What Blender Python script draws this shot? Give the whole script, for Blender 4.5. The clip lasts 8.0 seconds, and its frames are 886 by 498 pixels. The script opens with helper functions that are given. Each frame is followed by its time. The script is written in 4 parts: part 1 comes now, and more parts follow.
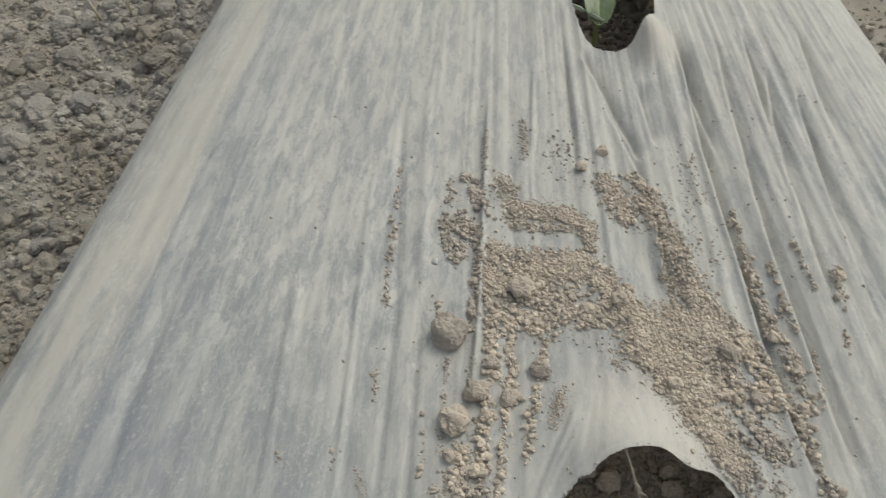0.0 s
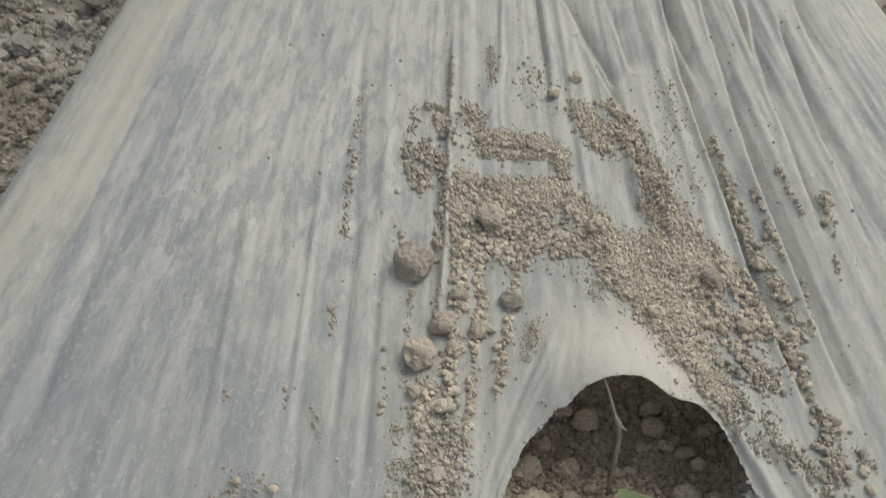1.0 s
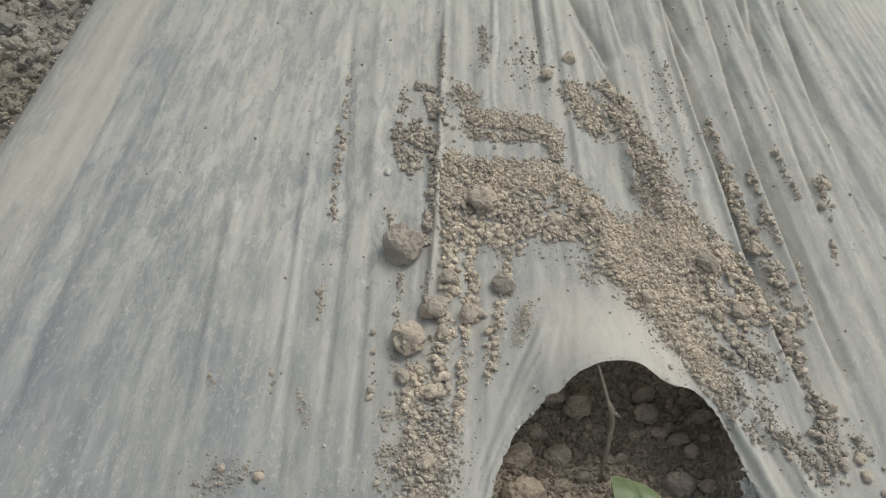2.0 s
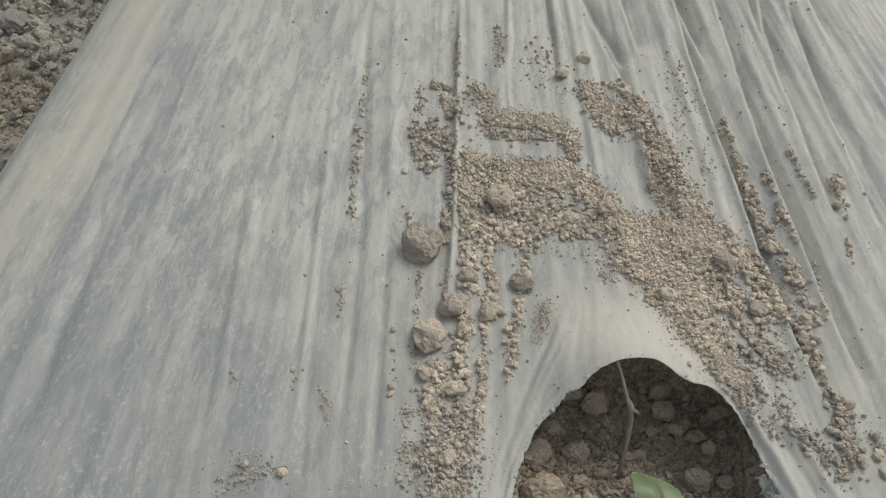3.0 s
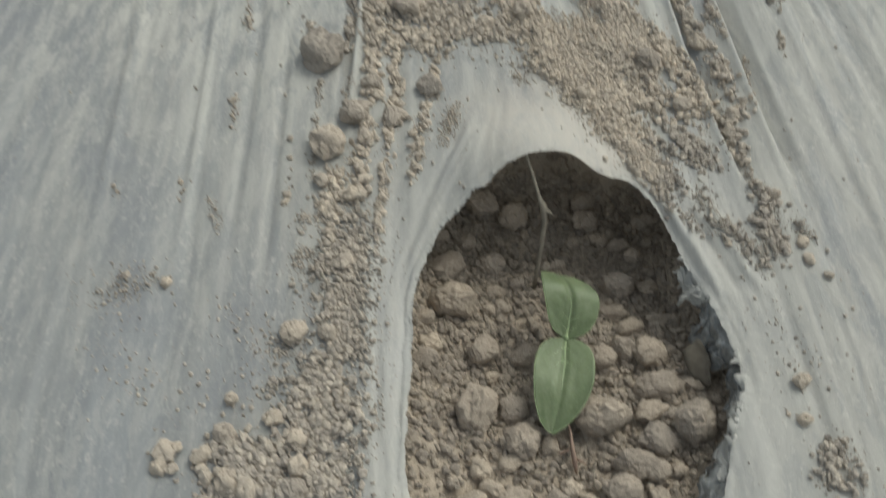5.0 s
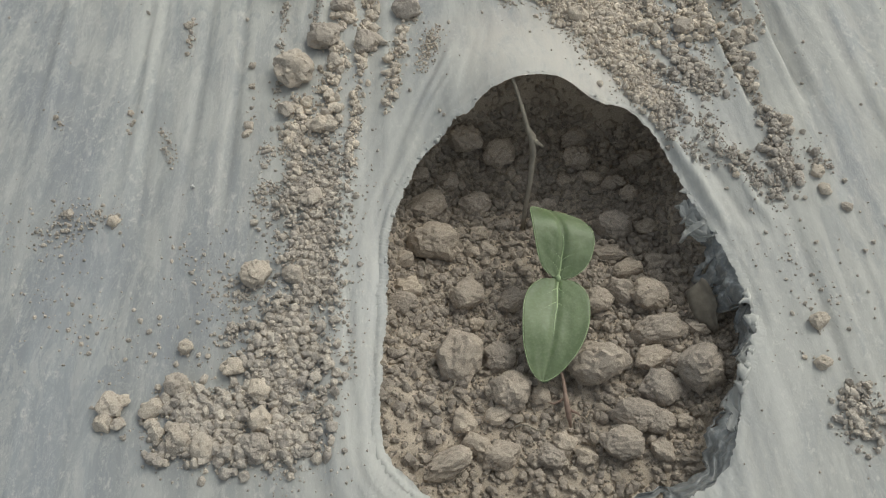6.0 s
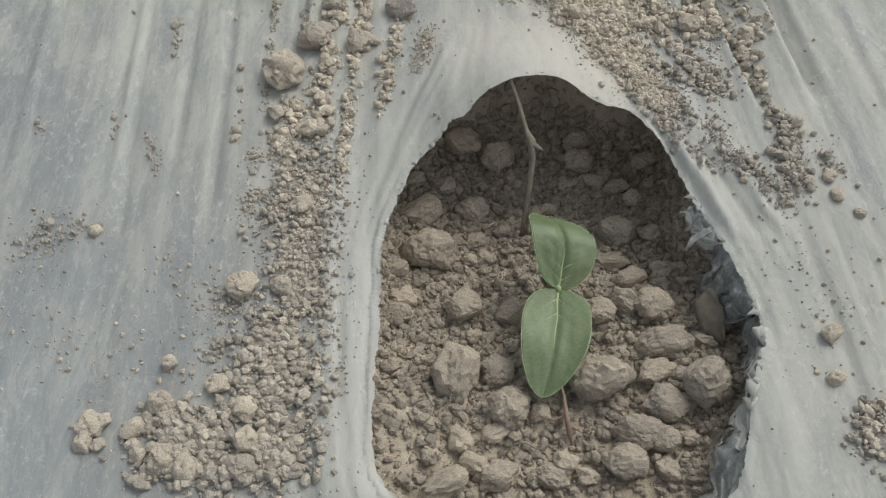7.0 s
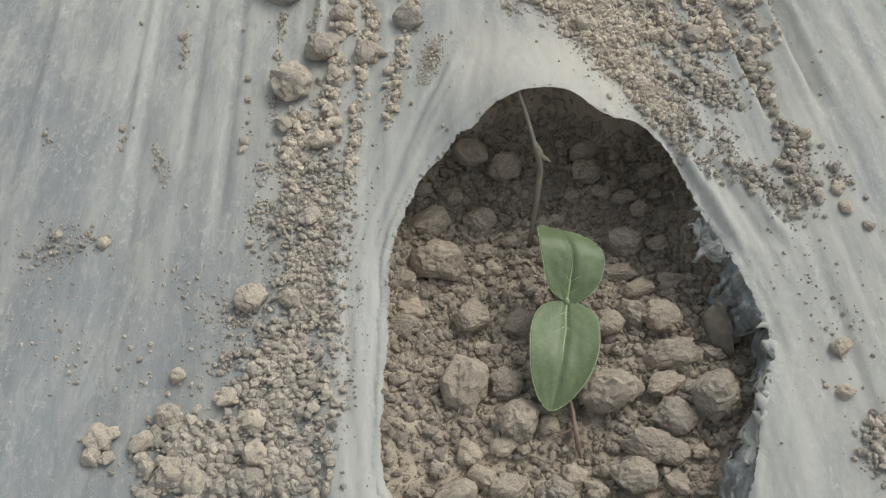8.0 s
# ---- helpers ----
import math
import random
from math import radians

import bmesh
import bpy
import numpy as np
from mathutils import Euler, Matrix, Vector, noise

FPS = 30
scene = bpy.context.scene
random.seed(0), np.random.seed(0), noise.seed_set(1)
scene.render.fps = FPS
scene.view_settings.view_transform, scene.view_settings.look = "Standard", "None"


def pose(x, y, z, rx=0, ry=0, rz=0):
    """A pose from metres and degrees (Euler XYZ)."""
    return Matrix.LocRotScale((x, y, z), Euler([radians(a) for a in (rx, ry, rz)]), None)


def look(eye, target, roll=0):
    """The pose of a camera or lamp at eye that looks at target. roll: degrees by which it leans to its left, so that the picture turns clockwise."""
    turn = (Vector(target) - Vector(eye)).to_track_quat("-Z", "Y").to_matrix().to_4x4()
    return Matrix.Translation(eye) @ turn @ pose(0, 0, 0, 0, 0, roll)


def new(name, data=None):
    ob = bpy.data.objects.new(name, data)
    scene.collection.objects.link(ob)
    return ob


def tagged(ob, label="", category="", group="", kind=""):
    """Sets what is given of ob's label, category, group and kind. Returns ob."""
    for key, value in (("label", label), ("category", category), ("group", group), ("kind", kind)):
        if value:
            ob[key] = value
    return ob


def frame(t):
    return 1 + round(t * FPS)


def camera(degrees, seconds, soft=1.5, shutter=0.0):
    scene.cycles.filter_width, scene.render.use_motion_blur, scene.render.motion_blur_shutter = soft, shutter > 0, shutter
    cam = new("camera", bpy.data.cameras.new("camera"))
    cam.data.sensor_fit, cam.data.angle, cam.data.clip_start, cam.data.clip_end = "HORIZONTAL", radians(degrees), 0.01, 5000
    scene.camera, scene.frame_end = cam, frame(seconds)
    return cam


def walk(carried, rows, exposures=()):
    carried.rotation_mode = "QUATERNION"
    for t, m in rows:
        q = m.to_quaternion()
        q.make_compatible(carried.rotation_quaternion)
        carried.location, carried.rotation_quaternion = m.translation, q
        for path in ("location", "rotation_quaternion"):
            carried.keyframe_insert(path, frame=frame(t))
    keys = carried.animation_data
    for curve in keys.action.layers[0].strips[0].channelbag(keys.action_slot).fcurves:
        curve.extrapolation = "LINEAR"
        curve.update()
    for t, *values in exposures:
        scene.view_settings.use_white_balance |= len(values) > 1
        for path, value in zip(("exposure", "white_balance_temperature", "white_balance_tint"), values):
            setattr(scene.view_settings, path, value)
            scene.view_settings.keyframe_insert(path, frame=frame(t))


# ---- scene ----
cam = camera(54.0, 8.0, soft=1.15, shutter=0.5)
PATH = [
    (0, (0.1228, 0.1834, 0.4247), (0.1014, 0.4897, 0.0300), -6.09),
    (0.2, (0.1244, 0.1821, 0.4187), (0.1106, 0.4897, 0.0247), -5.61),
    (0.5, (0.1255, 0.1801, 0.4092), (0.1168, 0.4896, 0.0165), -4.85),
    (1, (0.1216, 0.1787, 0.3742), (0.1185, 0.4795, -0.0251), -3.76),
    (1.5, (0.1251, 0.1832, 0.3652), (0.1253, 0.4787, -0.0381), -3.13),
    (3, (0.1104, 0.1809, 0.3679), (0.1139, 0.4750, -0.0365), -2.43),
    (3.5, (0.1137, 0.1857, 0.3767), (0.1164, 0.4791, -0.0282), -2.53),
    (4, (0.1118, 0.1852, 0.3686), (0.1025, 0.4806, -0.0347), -4.75),
    (4.5, (0.1229, 0.1785, 0.3498), (0.1208, 0.4620, -0.0620), -4.33),
    (4.7, (0.1302, 0.1613, 0.3278), (0.1313, 0.4310, -0.0929), -3.79),
    (4.8, (0.1365, 0.1539, 0.3184), (0.1405, 0.4178, -0.1062), -3.55),
    (4.9, (0.1408, 0.1512, 0.3148), (0.1468, 0.4128, -0.1111), -3.47),
    (5, (0.1456, 0.1478, 0.3105), (0.1537, 0.4067, -0.1172), -3.36),
    (5.2, (0.1450, 0.1458, 0.2901), (0.1604, 0.4004, -0.1399), -2.19),
    (6.3, (0.1521, 0.1557, 0.2721), (0.1640, 0.4019, -0.1629), -3.05),
    (6.5, (0.1547, 0.1592, 0.2724), (0.1649, 0.4048, -0.1630), -3.43),
    (7, (0.1522, 0.1618, 0.2637), (0.1632, 0.4065, -0.1722), -3.34),
    (7.5, (0.1436, 0.1617, 0.2621), (0.1590, 0.4068, -0.1734), -2.48),
    (8, (0.1502, 0.1650, 0.2653), (0.1605, 0.4112, -0.1698), -3.49),
]
walk(cam, [(t, look(eye, target, roll)) for t, eye, target, roll in PATH],
     exposures=[(0.0, 0.14, 6590, 4), (1.0, 0.10, 6590, 4), (4.0, 0.08, 6620, 4), (5.0, 0.04, 6500, 1), (5.2, 0.04, 6500, 1), (6.5, 0.17, 6430, 3), (8.0, 0.18, 6430, 3)])

# ---- sky and sun: overcast, light from ahead and to the right ----
SUN_EL, SUN_AZ = radians(48), radians(50)
world = bpy.data.worlds.new("sky")
scene.world = world
world.use_nodes = True
wn, wl = world.node_tree.nodes, world.node_tree.links
sky = wn.new("ShaderNodeTexSky")
sky.sky_type, sky.sun_disc = "NISHITA", False
sky.sun_elevation, sky.sun_rotation = SUN_EL, SUN_AZ
sky.dust_density, sky.air_density = 4.0, 1.0
pale = wn.new("ShaderNodeHueSaturation")
pale.inputs["Saturation"].default_value = 0.35
wl.new(sky.outputs["Color"], pale.inputs["Color"])
wl.new(pale.outputs["Color"], wn["Background"].inputs["Color"])
wn["Background"].inputs["Strength"].default_value = 0.139
sun = new("sun", bpy.data.lights.new("sun", "SUN"))
sun.data.energy, sun.data.angle, sun.data.color = 0.62, radians(28), (1.0, 0.95, 0.88)
way = Vector((math.sin(SUN_AZ) * math.cos(SUN_EL), math.cos(SUN_AZ) * math.cos(SUN_EL), math.sin(SUN_EL)))
sun.matrix_world = look(way * 5, (0, 0, 0))


# ---- materials ----
def material(name, rough=0.9, spec=0.3):
    m = bpy.data.materials.new(name)
    m.use_nodes = True
    b = m.node_tree.nodes["Principled BSDF"]
    b.inputs["Roughness"].default_value = rough
    b.inputs["Specular IOR Level"].default_value = spec
    return m, m.node_tree.nodes, m.node_tree.links, b


def coords(n, l, stretch, turn=0.0, world_space=True):
    mp = n.new("ShaderNodeMapping")
    mp.inputs["Scale"].default_value = stretch
    mp.inputs["Rotation"].default_value = (0, 0, turn)
    if world_space:
        l.new(n.new("ShaderNodeNewGeometry").outputs["Position"], mp.inputs["Vector"])
    else:
        l.new(n.new("ShaderNodeTexCoord").outputs["Object"], mp.inputs["Vector"])
    return mp.outputs["Vector"]


def grain(n, l, vec, scale, detail=6.0, rough=0.6, warp=0.0):
    t = n.new("ShaderNodeTexNoise")
    t.inputs["Scale"].default_value, t.inputs["Detail"].default_value = scale, detail
    t.inputs["Roughness"].default_value, t.inputs["Distortion"].default_value = rough, warp
    l.new(vec, t.inputs["Vector"])
    return t.outputs["Fac"]


def ramp(n, l, fac, stops):
    r = n.new("ShaderNodeValToRGB")
    e = r.color_ramp.elements
    while len(e) < len(stops):
        e.new(0.5)
    for k, (p, c) in zip(e, stops):
        k.position, k.color = p, (*c, 1) if isinstance(c, tuple) else (c, c, c, 1)
    l.new(fac, r.inputs["Fac"])
    return r.outputs["Color"]


def mix(n, l, fac, a, b, kind="MIX"):
    m = n.new("ShaderNodeMix")
    m.data_type, m.blend_type = "RGBA", kind
    for sock, v in ((m.inputs[0], fac), (m.inputs[6], a), (m.inputs[7], b)):
        if isinstance(v, bpy.types.NodeSocket):
            l.new(v, sock)
        else:
            sock.default_value = v if isinstance(v, float) else (*v, 1)
    return m.outputs[2]


def bump(n, l, b, height, strength, distance, under=None):
    k = n.new("ShaderNodeBump")
    k.inputs["Strength"].default_value, k.inputs["Distance"].default_value = strength, distance
    l.new(height, k.inputs["Height"])
    if under:
        l.new(under, k.inputs["Normal"])
    l.new(k.outputs["Normal"], b.inputs["Normal"])
    return k.outputs["Normal"]


def along_bed(n, l, stretch):
    mp = n.new("ShaderNodeMapping")
    mp.inputs["Scale"].default_value = stretch
    l.new(n.new("ShaderNodeUVMap").outputs["UV"], mp.inputs["Vector"])
    return mp.outputs["Vector"]


def film_material():
    m, n, l, b = material("dusty_grey_plastic", 0.5, 0.4)
    streak = grain(n, l, along_bed(n, l, (150, 6, 1)), 1.0, 6, 0.58)
    strip = grain(n, l, along_bed(n, l, (64, 1.2, 1)), 1.0, 4, 0.55)
    broad = grain(n, l, along_bed(n, l, (15, 3.0, 1)), 1.0, 7, 0.62, 0.5)
    tongue = grain(n, l, along_bed(n, l, (44, 8.5, 1)), 1.0, 9, 0.66, 0.35)
    blotch = grain(n, l, along_bed(n, l, (40, 17, 1)), 1.0, 10, 0.74, 0.25)
    daub = grain(n, l, along_bed(n, l, (125, 30, 1)), 1.0, 8, 0.70, 0.6)
    brush = grain(n, l, along_bed(n, l, (210, 60, 1)), 1.0, 9, 0.74, 0.5)
    scuff = grain(n, l, along_bed(n, l, (460, 230, 1)), 1.0, 8, 0.75, 0.3)
    fine = grain(n, l, along_bed(n, l, (1300, 1000, 1)), 1.0, 4, 0.7)
    sep = n.new("ShaderNodeSeparateXYZ")
    l.new(n.new("ShaderNodeUVMap").outputs["UV"], sep.inputs["Vector"])
    both_of = lambda a, c: mix(n, l, 1.0, a, c, "MULTIPLY")
    # where the sheet was rubbed while it was laid: the far part of the left half
    rubbed = ramp(n, l, sep.outputs["Y"], [(0.37, 0.0), (0.50, 1.0)])
    rubbed = both_of(rubbed, ramp(n, l, sep.outputs["X"], [(0.00, 0.7), (0.08, 1.0), (0.22, 1.0), (0.30, 0.35)]))
    # bare plastic, violet grey, in lengthwise strips
    plastic = ramp(n, l, streak, [(0.3, (0.292, 0.307, 0.324)), (0.7, (0.352, 0.365, 0.370))])
    plastic = both_of(plastic, ramp(n, l, strip, [(0.40, 0.86), (0.425, 0.97), (0.53, 1.0), (0.55, 1.12)]))
    # thin dry wash of dust
    swept = ramp(n, l, sep.outputs["X"], [(0.0, 0.60), (0.05, 0.45), (0.10, 0.40), (0.17, 0.48), (0.22, 0.60), (0.36, 0.66), (0.44, 0.70), (0.55, 0.64)])
    swept = mix(n, l, 0.55, swept, broad)
    wash = ramp(n, l, swept, [(0.40, 0.10), (0.58, 0.85)])
    # washed cleaner on the near left
    clean = both_of(wash, ramp(n, l, sep.outputs["Y"], [(0.28, 0.08), (0.44, 1.0)]))
    wash = mix(n, l, ramp(n, l, sep.outputs["X"], [(0.19, 0.0), (0.25, 1.0)]), clean, wash)
    pale = ramp(n, l, tongue, [(0.3, (0.446, 0.437, 0.405)), (0.7, (0.556, 0.538, 0.484))])
    col = mix(n, l, wash, plastic, pale)
    # tongues of dust drawn out along the bed, with the plastic bare between them
    drawn = ramp(n, l, tongue, [(0.50, 0.0), (0.56, 0.62)])
    col = mix(n, l, both_of(drawn, ramp(n, l, sep.outputs["Y"], [(0.33, 0.35), (0.48, 1.0)])), col, (0.568, 0.562, 0.520))
    bare = ramp(n, l, tongue, [(0.40, 0.55), (0.46, 0.0)])
    col = mix(n, l, bare, col, (0.317, 0.329, 0.343))
    # blotches with flaking edges
    dabs = both_of(rubbed, ramp(n, l, blotch, [(0.49, 0.0), (0.54, 0.80)]))
    dabs = both_of(dabs, ramp(n, l, brush, [(0.40, 0.25), (0.52, 1.0)]))
    col = mix(n, l, dabs, col, (0.610, 0.602, 0.556))
    worn = both_of(rubbed, ramp(n, l, blotch, [(0.40, 0.60), (0.46, 0.0)]))
    worn = both_of(worn, ramp(n, l, brush, [(0.44, 1.0), (0.58, 0.2)]))
    col = mix(n, l, worn, col, (0.311, 0.326, 0.341))
    # small daubs and thin raised lines left by the dried slurry
    zone = mix(n, l, 0.55, rubbed, (1.0, 1.0, 1.0))
    col = mix(n, l, both_of(zone, ramp(n, l, daub, [(0.452, 0.58), (0.475, 0.0)])), col, (0.318, 0.330, 0.338))
    col = mix(n, l, both_of(zone, ramp(n, l, daub, [(0.530, 0.0), (0.550, 0.50)])), col, (0.600, 0.592, 0.545))
    lines = both_of(zone, ramp(n, l, brush, [(0.468, 0.0), (0.485, 0.7), (0.502, 0.0)]))
    col = mix(n, l, lines, col, (0.640, 0.632, 0.590))
    # dust lies thicker further on
    settled = both_of(ramp(n, l, sep.outputs["Y"], [(0.48, 0.0), (0.72, 0.5)]), ramp(n, l, daub, [(0.42, 0.45), (0.52, 1.0)]))
    col = mix(n, l, settled, col, (0.592, 0.576, 0.522))
    # streaks of dried mud along the shoulder
    mud = ramp(n, l, sep.outputs["X"], [(0.012, 0.0), (0.034, 1.0), (0.062, 1.0), (0.070, 0.0)])
    mud = both_of(mud, ramp(n, l, tongue, [(0.40, 0.22), (0.52, 0.80)]))
    col = mix(n, l, mud, col, (0.560, 0.532, 0.470))
    # bluish sheen of the bare film beside the mud, painted into the colour
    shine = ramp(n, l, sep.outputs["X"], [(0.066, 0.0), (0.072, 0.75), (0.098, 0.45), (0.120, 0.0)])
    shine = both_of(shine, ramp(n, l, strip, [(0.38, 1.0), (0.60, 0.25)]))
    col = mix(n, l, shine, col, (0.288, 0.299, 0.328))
    # pinkish dust left on the tented tip of the cut and along its lip
    for centre, near, far in (((0.202, 0.392, 0.012), 0.016, 0.050), ((0.226, 0.368, 0.006), 0.008, 0.022), ((0.258, 0.690, 0.012), 0.008, 0.030)):
        away = n.new("ShaderNodeVectorMath")
        away.operation = "DISTANCE"
        l.new(n.new("ShaderNodeNewGeometry").outputs["Position"], away.inputs[0])
        away.inputs[1].default_value = centre
        tip = both_of(ramp(n, l, away.outputs["Value"], [(near, 0.80), (far, 0.0)]), ramp(n, l, brush, [(0.36, 0.35), (0.56, 1.0)]))
        col = mix(n, l, tip, col, (0.643, 0.589, 0.517))
    # the sheet is stretched pale round the cut
    oval = n.new("ShaderNodeMapping")
    oval.inputs["Location"].default_value = (-0.196 / 0.066, -0.292 / 0.082, 0)
    oval.inputs["Scale"].default_value = (1 / 0.066, 1 / 0.082, 0)
    l.new(n.new("ShaderNodeNewGeometry").outputs["Position"], oval.inputs["Vector"])
    ring = n.new("ShaderNodeVectorMath")
    ring.operation = "LENGTH"
    l.new(oval.outputs["Vector"], ring.inputs[0])
    drawn_out = both_of(ramp(n, l, mix(n, l, 0.5, ring.outputs["Value"], (0.0, 0.0, 0.0)), [(0.50, 0.46), (0.62, 0.44), (0.76, 0.0)]), ramp(n, l, strip, [(0.40, 0.55), (0.55, 1.0)]))
    col = mix(n, l, drawn_out, col, (0.620, 0.608, 0.565))
    # flakes and specks
    marks = both_of(ramp(n, l, blotch, [(0.44, 0.05), (0.56, 1.0)]), ramp(n, l, scuff, [(0.55, 0.0), (0.60, 0.55)]))
    col = mix(n, l, marks, col, (0.671, 0.651, 0.594))
    dots = ramp(n, l, fine, [(0.60, 0.0), (0.70, 0.4)])
    col = mix(n, l, dots, col, (0.550, 0.506, 0.429))
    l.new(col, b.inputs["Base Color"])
    l.new(ramp(n, l, tongue, [(0.4, 0.42), (0.6, 0.72)]), b.inputs["Roughness"])
    # a little light comes through the thin sheet
    glow = n.new("ShaderNodeBsdfTranslucent")
    l.new(col, glow.inputs["Color"])
    both = n.new("ShaderNodeMixShader")
    both.inputs["Fac"].default_value = 0.26
    l.new(b.outputs["BSDF"], both.inputs[1])
    l.new(glow.outputs["BSDF"], both.inputs[2])
    l.new(both.outputs["Shader"], n["Material Output"].inputs["Surface"])
    first = bump(n, l, b, streak, 0.25, 0.0009)
    second = bump(n, l, b, brush, 0.30, 0.0009, bump(n, l, b, daub, 0.30, 0.0010, first))
    bump(n, l, b, scuff, 0.35, 0.0005, second)
    return m


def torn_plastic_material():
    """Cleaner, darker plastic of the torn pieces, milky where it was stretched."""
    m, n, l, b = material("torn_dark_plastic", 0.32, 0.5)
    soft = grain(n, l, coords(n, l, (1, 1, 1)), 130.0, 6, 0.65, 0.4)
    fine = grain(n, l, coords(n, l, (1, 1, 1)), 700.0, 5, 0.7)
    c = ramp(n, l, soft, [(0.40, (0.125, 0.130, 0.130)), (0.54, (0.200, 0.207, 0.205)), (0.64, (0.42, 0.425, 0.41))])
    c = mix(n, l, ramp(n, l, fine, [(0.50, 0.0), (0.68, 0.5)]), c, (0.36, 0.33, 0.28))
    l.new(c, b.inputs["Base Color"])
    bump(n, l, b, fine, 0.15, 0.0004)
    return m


def soil_material(name, tint=1.0, cool=1.0, patchy=False):
    m, n, l, b = material(name, 0.95, 0.15)
    own = coords(n, l, (1, 1, 1), 0.0, True)
    coarse = grain(n, l, own, 90.0, 5, 0.6)
    fine = grain(n, l, own, 900.0, 6, 0.75)
    isle = n.new("ShaderNodeNewGeometry").outputs["Random Per Island"]
    lone = n.new("ShaderNodeObjectInfo").outputs["Random"]
    c = ramp(n, l, coarse, [(0.3, (0.315 * tint, 0.281 * tint, 0.245 * tint)), (0.7, (0.420 * tint, 0.376 * tint, 0.330 * tint))])
    c = mix(n, l, ramp(n, l, fine, [(0.35, 0.0), (0.7, 0.55)]), c, (0.480 * tint, 0.431 * tint, 0.383 * tint))
    c = mix(n, l, 1.0, c, ramp(n, l, isle, [(0.0, (0.80, 0.79, 0.78)), (1.0, (1.17, 1.14, 1.08))]), "MULTIPLY")
    c = mix(n, l, 1.0, c, ramp(n, l, lone, [(0.0, (0.86, 0.85, 0.84)), (1.0, (1.12, 1.08, 1.02))]), "MULTIPLY")
    c = mix(n, l, 1.0, c, (1.0, cool**0.5, cool), "MULTIPLY")
    if patchy:
        damp = grain(n, l, own, 11.0, 4, 0.55)
        c = mix(n, l, 1.0, c, ramp(n, l, damp, [(0.38, (0.90, 0.86, 0.80)), (0.58, (1.10, 1.10, 1.10))]), "MULTIPLY")
    grit = grain(n, l, own, 2300.0, 5, 0.75)
    c = mix(n, l, 1.0, c, ramp(n, l, grit, [(0.36, (0.66, 0.65, 0.64)), (0.50, (1.0, 1.0, 1.0)), (0.64, (1.26, 1.25, 1.22))]), "MULTIPLY")
    l.new(c, b.inputs["Base Color"])
    cells = n.new("ShaderNodeTexVoronoi")
    cells.inputs["Scale"].default_value = 520.0
    l.new(own, cells.inputs["Vector"])
    first = bump(n, l, b, cells.outputs["Distance"], 0.2, 0.0004)
    second = bump(n, l, b, fine, 0.5, 0.0005, first)
    bump(n, l, b, grit, 0.45, 0.0002, second)
    return m


def leaf_material():
    m, n, l, b = material("seed_leaf_green", 0.45, 0.4)
    v = coords(n, l, (1, 1, 1), 0.0, False)
    soft = grain(n, l, v, 70.0, 3, 0.5)
    fine = grain(n, l, v, 900.0, 4, 0.6)
    c = ramp(n, l, soft, [(0.3, (0.095, 0.128, 0.058)), (0.7, (0.165, 0.205, 0.108))])
    c = mix(n, l, ramp(n, l, fine, [(0.45, 0.0), (0.75, 0.35)]), c, (0.245, 0.290, 0.180))
    l.new(c, b.inputs["Base Color"])
    b.inputs["Subsurface Weight"].default_value = 0.15
    b.inputs["Subsurface Radius"].default_value = (0.001, 0.002, 0.0005)
    bump(n, l, b, fine, 0.2, 0.0004)
    return m


def plain_material(name, a, c, scale=300.0, rough=0.8):
    m, n, l, b = material(name, rough, 0.3)
    g = grain(n, l, coords(n, l, (1, 1, 0.2), 0.0, False), scale, 5, 0.65)
    l.new(ramp(n, l, g, [(0.3, a), (0.7, c)]), b.inputs["Base Color"])
    bump(n, l, b, g, 0.5, 0.0005)
    return m


FILM = film_material()
TORN = torn_plastic_material()
CRUMB = soil_material("dry_soil_crumb", 1.21, 1.06)
CLODDY = soil_material("dry_clod_soil", 1.14, 1.03)
SOIL = soil_material("bed_soil", 0.90, 1.00)
DRIER = soil_material("drier_clod_soil", 1.04, 0.99)
# light falling through the film onto the back clods, put into their colour
PALE = soil_material("brightened_back_clod", 1.28, 0.98)
FURROW = soil_material("furrow_soil", 0.76, 1.20, True)
# soil darkened in colour for the shade inside the far hole
SHADED = soil_material("shaded_dark_soil", 0.52, 1.08)
LEAF = leaf_material()
VEIN = plain_material("pale_vein", (0.30, 0.38, 0.20), (0.38, 0.45, 0.26), 400.0, 0.5)
STEM = plain_material("green_stem", (0.22, 0.30, 0.12), (0.32, 0.38, 0.18), 300.0, 0.5)
STALK = plain_material("dry_stalk", (0.20, 0.175, 0.14), (0.34, 0.30, 0.235))
ROOT = plain_material("reddish_dry_stem", (0.22, 0.15, 0.12), (0.36, 0.26, 0.20))
FLAKE = plain_material("pale_flake", (0.44, 0.43, 0.40), (0.54, 0.53, 0.50))
SHOOT = plain_material("pale_green_shoot", (0.40, 0.46, 0.34), (0.50, 0.55, 0.42), 300.0, 0.5)
DEAD = plain_material("dead_leaf_brown", (0.105, 0.092, 0.072), (0.19, 0.165, 0.13))
STRAW = plain_material("straw", (0.42, 0.38, 0.28), (0.55, 0.50, 0.38))


# ---- shape of the bed ----
rng = np.random.default_rng(5)
LATTICE = rng.random((256, 256))


